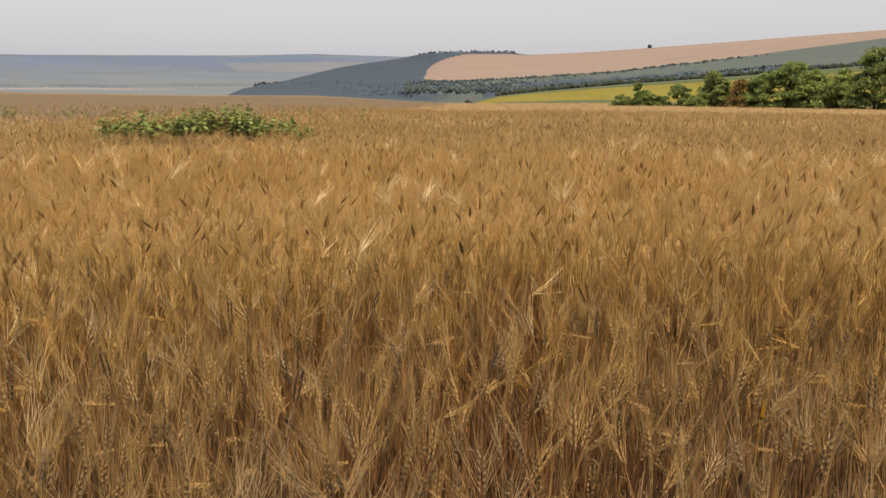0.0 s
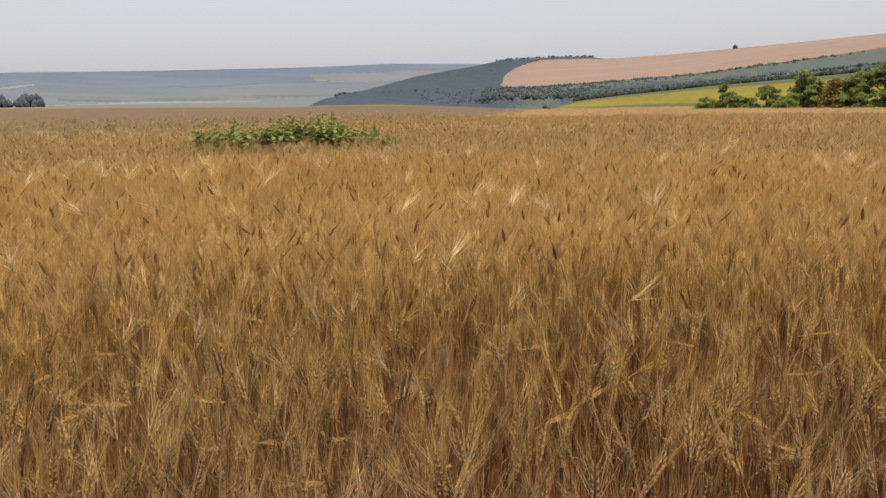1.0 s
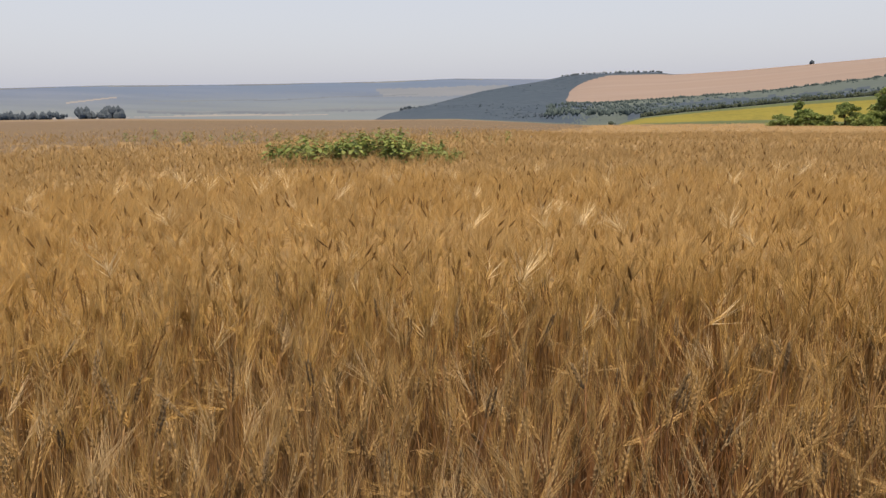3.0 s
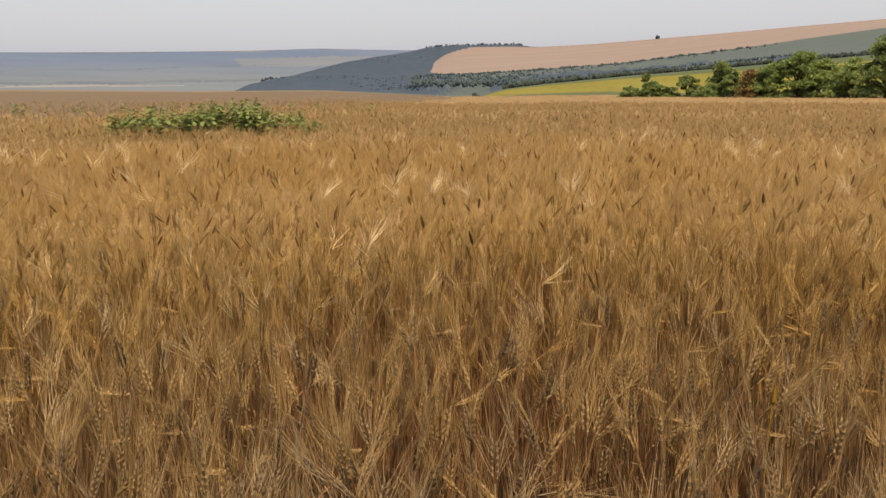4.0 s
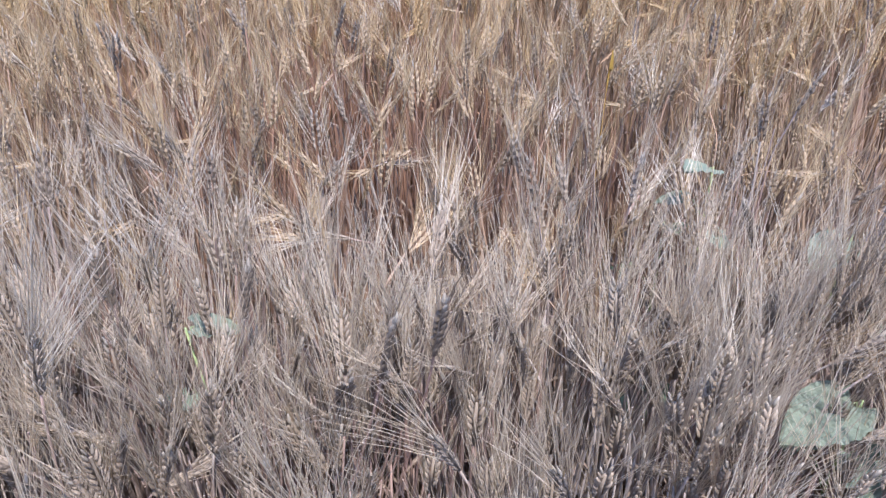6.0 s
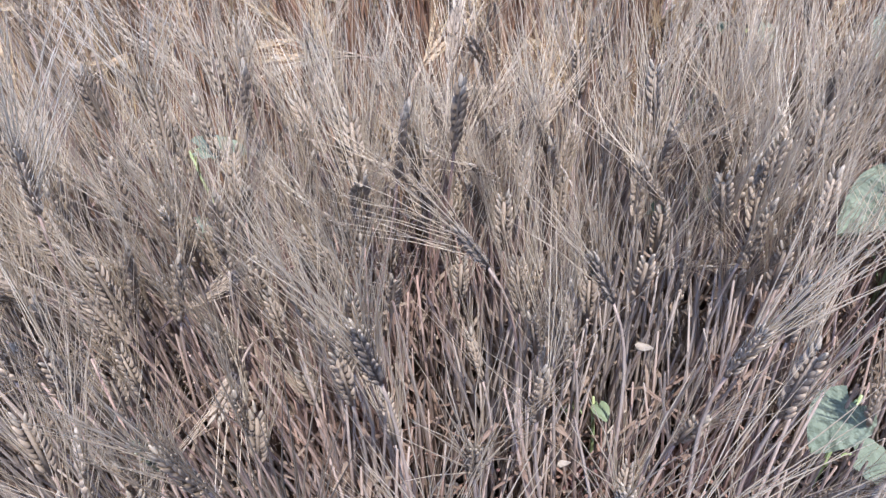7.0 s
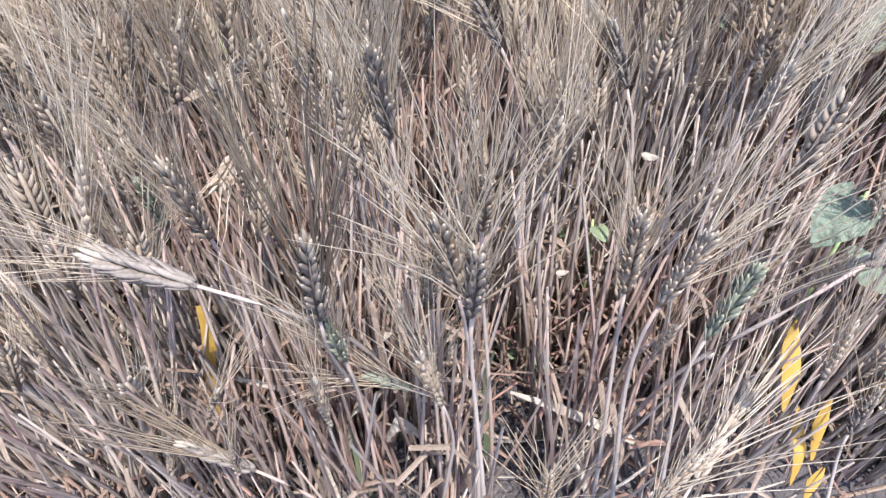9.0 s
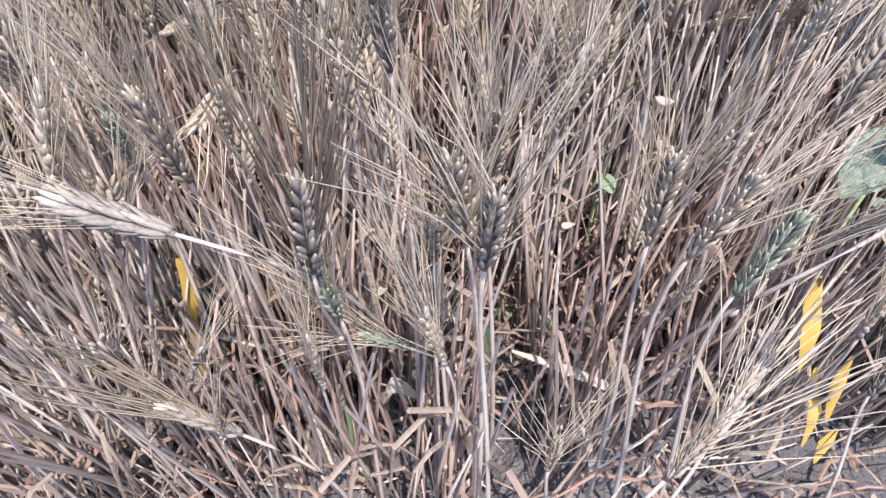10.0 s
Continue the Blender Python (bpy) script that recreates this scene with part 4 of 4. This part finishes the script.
strip("yellow_leaf", [(1.482, 1.20, 0.22), (1.48, 1.19, 0.19), (1.482, 1.178, 0.15)], [0.001, 0.0058, 0.001], (1, -0.2, 0), YELLOW_LEAF, "small orange-yellow leaf hanging down", "leaf")
strip("yellow_leaf", [(1.50, 1.178, 0.13), (1.497, 1.173, 0.11), (1.494, 1.166, 0.085)], [0.001, 0.006, 0.001], (1, -0.3, 0), YELLOW_LEAF, "yellow-brown leaf low beside the stalks", "leaf")
strip("green_blade", [(1.645, 2.28, 0.01), (1.647, 2.28, 0.37), (1.65, 2.279, 0.415), (1.649, 2.277, 0.45)], [0.0007, 0.0009, 0.0045, 0.0006], (1, 0.2, 0), YELLOW_LEAF, "pale yellow-green wheat blade standing above the stalks", "leaf")
strip("green_blade", [(1.108, 1.215, 0.03), (1.106, 1.225, 0.09), (1.105, 1.238, 0.14), (1.104, 1.245, 0.19)], [0.004, 0.0055, 0.004, 0.0008], (1, 0.3, 0), DULL_GREEN, "green wheat blade among dry stalks", "leaf")
strip("green_blade", [(1.222, 1.262, 0.04), (1.224, 1.262, 0.12), (1.22, 1.258, 0.2), (1.226, 1.25, 0.26)], [0.003, 0.004, 0.003, 0.0006], (1, 0.2, 0), DULL_GREEN, "thin green wheat blade, upright", "leaf")
strip("dry_straw", [(0.884, 1.314, 0.205), (0.98, 1.30, 0.195), (1.05, 1.285, 0.175), (1.082, 1.276, 0.16)], [0.001, 0.0018, 0.0026, 0.0024], (0, 1, 0.2), PALE_LEAF, "long pale broken straw caught between the stalks", "straw", 0.8)
strip("dry_straw", [(1.243, 1.26, 0.172), (1.29, 1.243, 0.158), (1.353, 1.217, 0.134)], [0.001, 0.0042, 0.0038], (0.3, 1, 0.3), PALE_LEAF, "grooved dry leaf blade lying slantwise", "straw", 0.5)
strip("dry_straw", [(1.283, 1.223, 0.115), (1.292, 1.203, 0.135), (1.297, 1.185, 0.125), (1.30, 1.168, 0.08)], [0.001, 0.0022, 0.0024, 0.001], (1, 0, 0.2), PALE_LEAF, "curved bleached leaf strip", "straw")
strip("dry_leaf", [(1.10, 1.234, 0.15), (1.104, 1.236, 0.19), (1.116, 1.24, 0.216), (1.124, 1.237, 0.205)], [0.004, 0.0055, 0.006, 0.002], (0.5, 1, -0.3), PALE_LEAF, "curled bleached leaf on a stalk", "leaf")
strip("dry_leaf", [(1.135, 1.22, 0.192), (1.145, 1.224, 0.21), (1.157, 1.223, 0.20), (1.166, 1.22, 0.185)], [0.003, 0.006, 0.005, 0.001], (0, 1, 0.2), PALE_LEAF, "short curled dry leaf", "leaf")
strip("dry_leaf", [(1.075, 1.236, 0.19), (1.08, 1.22, 0.14), (1.088, 1.20, 0.10)], [0.001, 0.002, 0.001], (1, 0, 0), PALE_LEAF, "thin bleached leaf strip hanging down", "leaf")


def scrap(at, size, turn, label):
    sh = Shape()
    sh.drop((-size / 2, 0, 0), (1, 0, 0.2), (0, 1, 0), size, size * 0.30, size * 0.12, 4, 8, 0)
    for p in sh.v:
        p.z += 5.0 * p.x * p.x / size * 0.3
    ob = new("chaff_scrap", sh.mesh("chaff_scrap", [PALE_LEAF]))
    ob.matrix_basis = pose(*at, 30, 10, turn)
    return tagged(ob, label, "chaff", "pale scraps of chaff")


scrap((1.135, 1.314, 0.196), 0.020, 20, "pale oval scrap of husk caught on stalks")
scrap((1.506, 1.454, 0.357), 0.022, 80, "whitish scrap of husk caught on stalks")
scrap((1.289, 1.45, 0.307), 0.021, 30, "whitish scrap of husk caught on stalks")
scrap((1.382, 1.401, 0.297), 0.016, -20, "whitish scrap of husk caught on stalks")
scrap((1.256, 1.847, 0.24), 0.022, 70, "whitish scrap of husk caught on stalks")
scrap((1.30, 1.345, 0.22), 0.013, 10, "whitish scrap of husk caught on stalks")


def litter():
    """Broken straw and chaff on the soil."""
    random.seed(9)
    sh = Shape()
    for _ in range(1000):
        x, y = random.uniform(0.5, 2.0), random.uniform(1.0, 1.9)
        a, ln = random.uniform(0, 6.28), random.choice((0.02, 0.03, 0.05, 0.08, 0.12)) * random.uniform(0.7, 1.3)
        o = Vector((math.cos(a), math.sin(a), random.uniform(-0.25, 0.35)))
        p = Vector((x, y, random.uniform(0.008, 0.045)))
        w = random.uniform(0.0007, 0.0022)
        q = Vector((random.uniform(-1, 1), random.uniform(-1, 1), random.uniform(0, 1))) * ln * 0.15
        sh.blade([p, p + o * ln * 0.5 + q, p + o * ln], [w, w * 1.2, w * 0.4], Vector((-o.y, o.x, 0.2)), random.choice((0, 0, 0, 0, 2, 2, 2, 2, 1)), 0.4)
    for _ in range(170):                             # a rust-red tangle of old leaves
        a, ln = random.uniform(0, 6.28), random.uniform(0.02, 0.07)
        o = Vector((math.cos(a), math.sin(a), random.uniform(-0.5, 0.9)))
        p = Vector((random.gauss(1.35, 0.075), random.gauss(1.41, 0.04), random.uniform(0.01, 0.09)))
        sh.blade([p, p + o * ln * 0.5 + Vector((0, 0, 0.004)), p + o * ln], [0.0014, 0.0022, 0.0006], Vector((-o.y, o.x, 0.2)), random.choice((2, 2, 3)), 0.4)
    for _ in range(420):                             # broken straws caught between the stalks
        x, y = random.uniform(0.7, 1.75), random.uniform(1.08, 1.6)
        a, ln = random.uniform(0, 6.28), random.uniform(0.03, 0.11)
        o = Vector((math.cos(a), math.sin(a), random.uniform(-0.7, 0.7)))
        p = Vector((x, y, random.uniform(0.04, 0.2)))
        w = random.uniform(0.0006, 0.0016)
        q = Vector((random.uniform(-1, 1), random.uniform(-1, 1), random.uniform(-1, 1))) * ln * 0.12
        sh.blade([p, p + o * ln * 0.5 + q, p + o * ln], [w, w * 1.2, w * 0.5], Vector((-o.y, o.x, 0.3)), random.choice((0, 0, 1, 2, 2)), 0.5)
    return sh.mesh("straw_litter", [DRY_LEAF, PALE_LEAF, RUST_STRAW, RED_LEAF], False)


tagged(new("straw_litter", litter()), "broken straw and dry leaves on the soil", "straw", kind="stuff")


def broad_leaf(length, width, cup=0.15, teeth=0.025, n=10, half=5):
    """A heart-shaped leaf along +y with a sunken midrib and side veins."""
    sh = Shape()
    for i in range(n + 1):
        s = i / n
        w = width * (math.sin(math.pi * min(1, s * 0.93 + 0.07) ** 0.75) ** 0.8) * (1 + teeth * math.sin(s * 40))
        for k in range(-half, half + 1):
            q = k / half
            y = length * s - (0.16 * length * q * q * (1 - s))
            z = cup * width * abs(q) ** 1.3 + 0.045 * width * math.sin(s * 38 - abs(q) * 9) + 0.05 * width * math.sin(q * 4 + s * 7) - 0.25 * length * s * s
            sh.v.append(Vector((w * q, y, z)))
    m = 2 * half + 1
    for i in range(n):
        for k in range(m - 1):
            a = i * m + k
            sh.f += [(a, a + 1, a + m + 1), (a, a + m + 1, a + m)]
            sh.m += [0, 0]
    return sh


LEAF_BIG = broad_leaf(0.10, 0.045, n=26).mesh("leaf", [WEED_LEAF])
LEAF_SMALL = broad_leaf(0.055, 0.024, n=26).mesh("leaf", [WEED_LEAF])
LEAF_DARK = broad_leaf(0.07, 0.032).mesh("leaf", [DULL_GREEN])


def low_weed(x, y, leaves, label):
    """A broad-leaved weed between the wheat; leaves: (mesh, tip height, bearing, tilt, scale, reach)."""
    ob = empty("broadleaf_weed", pose(x, y, 0), label, "weed", "broad-leaved weeds in the wheat")
    top = max(l[1] for l in leaves)
    sh = Shape()
    sh.tube([(0, 0, 0), (0.006, 0.004, top * 0.5), (0, 0, top)], [0.003, 0.0024, 0.0012], 6, 0)
    part("stem", sh.mesh("stem", [WEED_STEM]), ob)
    for mesh, z, turn, tilt, sc, reach in leaves:
        o = Vector((-math.sin(radians(turn)), math.cos(radians(turn)), 0))
        sh = Shape()
        sh.tube([(0, 0, z - 0.03), o * reach * 0.6 + Vector((0, 0, z)), o * reach + Vector((0, 0, z))], [0.0013, 0.0011, 0.0009], 5, 0)
        part("leaf_stalk", sh.mesh("leaf_stalk", [WEED_STEM]), ob)
        lf = part("leaf", mesh, ob)
        lf.matrix_basis = Matrix.Translation(o * reach + Vector((0, 0, z))) @ pose(0, 0, 0, 0, 0, turn) @ pose(0, 0, 0, tilt) @ Matrix.Scale(sc, 4)


low_weed(1.508, 1.30, [(LEAF_BIG, 0.34, 120, -25, 0.47, 0.01), (LEAF_SMALL, 0.26, 250, -20, 0.9, 0.02)], "weed with a pale green rounded leaf beside wheat ears")
low_weed(1.66, 1.48, [(LEAF_BIG, 0.37, 100, -15, 0.8, 0.012), (LEAF_BIG, 0.31, 190, -25, 0.75, 0.02), (LEAF_SMALL, 0.26, 20, -20, 1.0, 0.03)], "weed with large grey-green leaves")
low_weed(1.69, 1.91, [(LEAF_BIG, 0.40, 120, 25, 0.6, 0.01), (LEAF_SMALL, 0.34, 60, -10, 0.9, 0.03), (LEAF_SMALL, 0.30, 200, -10, 0.8, 0.02)], "weed with pale green leaves above the wheat")
low_weed(1.66, 1.97, [(LEAF_DARK, 0.27, 170, 35, 1.1, 0.01), (LEAF_DARK, 0.15, 40, 0, 0.8, 0.03)], "small dark green weed in a gap of the wheat")
low_weed(1.83, 1.77, [(LEAF_BIG, 0.36, 120, -10, 0.7, 0.02), (LEAF_SMALL, 0.25, 220, -10, 1.0, 0.03), (LEAF_BIG, 0.2, 10, -20, 0.7, 0.02)], "weed with pale green leaves in the wheat")
low_weed(0.99, 1.64, [(LEAF_SMALL, 0.40, 280, -10, 0.9, 0.01), (LEAF_SMALL, 0.32, 150, 10, 0.8, 0.02)], "thin weed with small grey-green leaves")
low_weed(1.64, 1.25, [(LEAF_BIG, 0.19, 100, -25, 0.6, 0.02), (LEAF_SMALL, 0.15, 200, -10, 1.0, 0.02)], "weed with grey-green leaves low among stalks")
low_weed(1.35, 1.42, [(LEAF_DARK, 0.20, 190, 10, 0.28, 0.01), (LEAF_DARK, 0.17, 60, 0, 0.25, 0.02)], "small green weed between the stalks")
low_weed(1.50, 1.60, [(LEAF_DARK, 0.30, 180, 30, 0.6, 0.01), (LEAF_DARK, 0.26, 80, 10, 0.5, 0.02)], "dark green weed deep between the stalks")
low_weed(1.29, 1.36, [(LEAF_DARK, 0.07, 190, 10, 0.35, 0.01), (LEAF_DARK, 0.05, 60, 0, 0.35, 0.02)], "tiny green weed on the bare soil")

# ---------------------------------------------------------------- the green patch of tall weeds in the field
PATCH_LEAF = broad_leaf(0.085, 0.038, 0.1, 0.0, 5, 2).mesh("leaf", [GREEN_LEAF])


def tall_weed(seed, h):
    random.seed(seed)
    ob = empty("tall_weed", pose(0, 0, -5), "leafy green weed standing above the wheat", "weed", "tall green weeds in a patch")
    sh = Shape()
    sh.tube([(0, 0, 0), (0.01, 0.01, h * 0.5), (0.0, 0.02, h)], [0.008, 0.006, 0.002], 6, 0)
    part("stem", sh.mesh("stem", [WEED_STEM]), ob)
    sh = Shape()
    for k in range(7):
        a, z = random.uniform(0, 6.28), h * random.uniform(0.92, 1.0)
        sh.drop((random.gauss(0, 0.006), random.gauss(0.02, 0.006), z - 0.03), (random.gauss(0, 0.3), random.gauss(0, 0.3), 1), (1, 0, 0), 0.035, 0.007, 0.007, 1, 4, 0)
    part("flower_head", sh.mesh("flower_head", [RUST_LEAF]), ob)
    for k in range(26):
        z = h * (0.5 + 0.48 * k / 26)
        lf = part("leaf", PATCH_LEAF, ob)
        lf.matrix_basis = pose(0, 0.01, z, 0, 0, k * 137 + random.uniform(-25, 25)) @ pose(0, random.uniform(0.0, 0.10), 0, random.uniform(-30, 25)) @ Matrix.Scale(random.uniform(0.6, 1.1), 4)
    return ob


weeds = [tall_weed(21, 0.68), tall_weed(22, 0.76), tall_weed(23, 0.63)]
placed = [0, 0, 0]
random.seed(77)
for k in range(134):
    s = (k * 0.618) % 1.0
    x = -3.35 + 2.5 * s + random.uniform(-0.06, 0.06)
    y = 10.8 + 0.75 * s + random.uniform(-0.5, 0.65)
    height = 0.94 + 0.16 * math.exp(-((s - 0.55) / 0.16) ** 2) + 0.06 * math.exp(-((s - 0.2) / 0.1) ** 2) - 0.22 * max(0, s - 0.72) / 0.28
    m = pose(x, y, field_height(x, y), random.gauss(0, 5), random.gauss(0, 5), random.uniform(0, 360)) @ Matrix.Scale(height * random.uniform(0.82, 1.05), 4)
    i = k % 3
    if placed[i]:
        ob = copy_thing(weeds[i], m)
    else:
        ob = weeds[i]
    ob.matrix_basis = m
    placed[i] = 1
for x, y, sc in [(-10.5 + 0.42 * k, 17.6 + 0.9 * math.sin(k * 2.3), 0.82 + 0.12 * math.sin(k * 1.7)) for k in range(24)] + [(-5.6, 17.5, 0.8), (-6.6, 18, 0.8), (-7.4, 18.4, 0.85), (-8.5, 18.2, 0.75), (-9.6, 18.0, 0.7), (-4.4, 16.8, 0.9), (-3.2, 17.2, 0.85), (3.2, 24.0, 0.7)]:
    m = pose(x, y, field_height(x, y), 0, 0, x * 90) @ Matrix.Scale(sc, 4)
    copy_thing(weeds[0], m).matrix_basis = m

# ---------------------------------------------------------------- trees and shrubs behind the field


def tree(bearing, dist, height, width, mat, label, seed, leaves=2600, trunk=0.25, bush=False):
    random.seed(seed)
    x, y = EYE.x + math.sin(radians(bearing)) * dist, EYE.y + math.cos(radians(bearing)) * dist
    ground = EYE.z + math.tan(radians(FIELD(bearing) - 0.55)) * dist
    ob = empty("shrub" if bush else "tree", pose(x, y, ground), label, "shrub" if bush else "tree", "trees at the field's edge")
    sh = Shape()
    sh.tube([(0, 0, -0.5), (0.05, 0, height * 0.3), (0, 0.1, height * 0.85)], [0.04 * height * 0.5, 0.03 * height * 0.5, 0.01], 7, 0)
    knots = []
    for k in range(48 if not bush else 34):
        a, z = random.uniform(0, 6.28), height * random.uniform(-0.1, 0.86)
        r = width * 0.5 * random.uniform(0.35, 1.15) * (1.15 - 0.75 * max(z, 0) / height)
        tip = Vector((math.cos(a) * r, math.sin(a) * r, z + 0.12 * height))
        sh.tube([(0, 0, z * 0.75), tip * 0.5 + Vector((0, 0, z * 0.45)), tip], [0.012 * height, 0.008 * height, 0.004], 5, 0)
        knots.append((tip * 0.9, width * random.uniform(0.07, 0.19)))
    knots.append((Vector((0, 0, height * 0.9)), width * 0.10))
    part("trunk", sh.mesh("trunk", [BARK]), ob)
    n = leaves * 3
    which = rng.integers(0, len(knots), n)
    centre = np.array([tuple(k[0]) for k in knots])[which]
    size = np.array([k[1] for k in knots])[which]
    off = rng.normal(0, 1, (n, 3))
    off = off / np.linalg.norm(off, axis=1, keepdims=True) * rng.uniform(0.2, 1.05, (n, 1)) * size[:, None] * np.array([1.25, 1.25, 0.6])
    c = centre + off
    a, b2 = rng.normal(0, 1, (n, 3)), rng.normal(0, 1, (n, 3))
    a = a / np.linalg.norm(a, axis=1, keepdims=True)
    b2 = b2 - a * (a * b2).sum(1, keepdims=True)
    b2 = b2 / np.linalg.norm(b2, axis=1, keepdims=True)
    ls = rng.uniform(0.07, 0.16, (n, 1))
    v = np.stack([c - a * ls, c + b2 * ls * 0.5, c + a * ls, c - b2 * ls * 0.5], 1).reshape(-1, 3)
    i = np.arange(n)[:, None] * 4
    f = np.concatenate([i + np.array([0, 1, 2]), i + np.array([0, 2, 3])])
    part("crown", tri_mesh("crown", v, f, np.zeros(len(f), dtype=np.int32), [mat]), ob)


tree(13.6, 63, 1.4, 2.0, TREE_DARK, "low dark green shrub at the field's edge", 1, 900, bush=True)
tree(15.2, 63, 1.8, 2.2, TREE_LEAF, "low green shrub at the field's edge", 2, 1000, bush=True)
tree(14.7, 64, 2.6, 0.9, TREE_DARK, "slender young tree above the shrubs", 3, 600)
tree(16.3, 63, 1.3, 1.8, TREE_DARK, "low grey-green shrub at the field's edge", 4, 900, bush=True)
tree(17.6, 63, 2.3, 2.2, TREE_DARK, "dense green shrub at the field's edge", 5, 1500, bush=True)
tree(19.0, 62, 1.4, 2.0, TREE_LEAF, "low light green shrub at the field edge", 6, 900, bush=True)
tree(20.0, 63, 3.5, 2.4, TREE_DARK, "dark dense young tree among shrubs", 7, 1900, 0.2)
tree(20.9, 62, 2.6, 2.2, TREE_LEAF, "light green shrub beside a dark tree", 8, 1300, bush=True)
tree(22.0, 61.5, 2.6, 3.2, RUST_LEAF, "rust-brown withered shrub among green ones", 9, 1500, bush=True)
tree(23.4, 61, 3.2, 3.0, TREE_LEAF, "yellow-green leafy tree beside a rust-brown shrub", 10, 2400, 0.1)
tree(25.0, 61, 4.0, 3.4, TREE_LEAF, "tall yellow-green leafy tree", 11, 3000, 0.1)
tree(26.6, 61, 3.4, 3.2, TREE_LEAF, "broad yellow-green leafy tree", 12, 2600, 0.1)
# darker leaves put the shade between the light trees into the colour
tree(27.2, 62, 3.0, 2.2, TREE_DARK, "dark tree between light ones, shade in its leaf colour", 13, 1800, 0.1)
tree(28.4, 60, 3.4, 3.2, TREE_LEAF, "yellow-green leafy tree at the field's edge", 14, 2600, 0.1)
tree(30.3, 59, 4.8, 3.6, TREE_DARK, "tall dark green tree with layered branches", 15, 3400, 0.1)
tree(32.4, 59, 5.2, 4.0, TREE_DARK, "tall green tree at the field's edge", 16, 3400, 0.1)


def far_trees(name, rows, mat, label):
    """Hedges and woods far off: ragged clumps in rows of (bearings, distance, crest, height, depth, number)."""
    random.seed(31)
    sh = Shape()
    for b0, b1, dist, crest, h, depth, n, *drop in rows:
        for _ in range(n):
            bd = random.uniform(b0, b1)
            d = dist + random.uniform(-depth, depth)
            fall = random.random() if drop else 0.0
            d = d - fall * drop[1] if drop else d
            z = EYE.z + math.tan(radians(crest(bd) * (1 - fall) + fall * drop[0] if drop else crest(bd))) * d
            x, y = EYE.x + math.sin(radians(bd)) * d, EYE.y + math.cos(radians(bd)) * d
            hh = h * random.uniform(0.5, 1.25)
            for _ in range(3):
                o = Vector((random.gauss(0, hh * 0.35), random.gauss(0, hh * 0.35), random.uniform(-0.4, 0.2) * hh))
                sh.drop(Vector((x, y, z)) + o, (random.gauss(0, 0.2), random.gauss(0, 0.2), 1), (1, 0, 0), hh, hh * 0.38, hh * 0.38, 2, 5, 0)
    return tagged(new(name, sh.mesh(name, [mat], False)), label, "woods", kind="stuff")


# wood and belt leaves carry the blue of distance haze in their colour
WOOD_LEAF = material("hazed_wood_leaves", (0.040, 0.066, 0.10), (0.062, 0.09, 0.125), 0.3, 0.9, island=0.6)
BELT_LEAF = material("hazed_hedge_leaves", (0.040, 0.070, 0.085), (0.066, 0.10, 0.112), 0.3, 0.9, island=0.6)
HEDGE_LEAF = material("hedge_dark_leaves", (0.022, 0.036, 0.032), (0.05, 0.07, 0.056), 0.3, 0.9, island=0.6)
far_trees("far_hedges", [(-1.5, 22, 965, lambda q: TAN_LOW(q) - 0.05, 3.0, 8, 260), (-3, 24, 955, lambda q: TAN_LOW(q) - 0.06, 3.2, 5, 800, -0.3, 500), (3.5, 26, 600, lambda q: YELLOW(q) + 0.28 * (TAN_LOW(q) - YELLOW(q)), 2.2, 60, 420)], BELT_LEAF, "woods below a harvested hillside, haze-blue in colour")
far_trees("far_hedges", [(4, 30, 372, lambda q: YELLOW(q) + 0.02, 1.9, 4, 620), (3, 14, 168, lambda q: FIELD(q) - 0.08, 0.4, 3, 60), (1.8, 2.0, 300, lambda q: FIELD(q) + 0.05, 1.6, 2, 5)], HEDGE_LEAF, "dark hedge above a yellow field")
far_trees("far_woods_crest", [(-2, 5.5, 1850, DARK, 4, 10, 90), (-14.5, -1.6, 1665, lambda q: min(DARK(q), TAN_TOP(q)) - 0.04, 2.2, 10, 400, 0.5, 680), (-14.0, -1.6, 960, lambda q: min(DARK(q), 0.68) - 0.04, 1.8, 10, 260, -0.6, 500), (15.2, 15.4, 1680, TAN_TOP, 6, 4, 4)], WOOD_LEAF, "dark trees of a wooded hill, tinted with haze")
# valley leaves blue-grey, the haze before them mixed into the colour
FAR_LEAF = material("hazed_poplar_leaves", (0.042, 0.066, 0.10), (0.064, 0.09, 0.125), 0.1, 0.9, island=0.6)
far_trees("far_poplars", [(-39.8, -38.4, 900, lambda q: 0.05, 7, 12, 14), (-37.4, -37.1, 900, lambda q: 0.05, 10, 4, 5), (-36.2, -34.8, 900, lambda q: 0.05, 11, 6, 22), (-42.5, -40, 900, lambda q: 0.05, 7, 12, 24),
                          (-49.5, -41, 1500, lambda q: LWOOD(q) - 0.2, 3.5, 60, 1100, -0.1, 500)], FAR_LEAF, "rows of poplars and woods in the valley, tinted with haze")
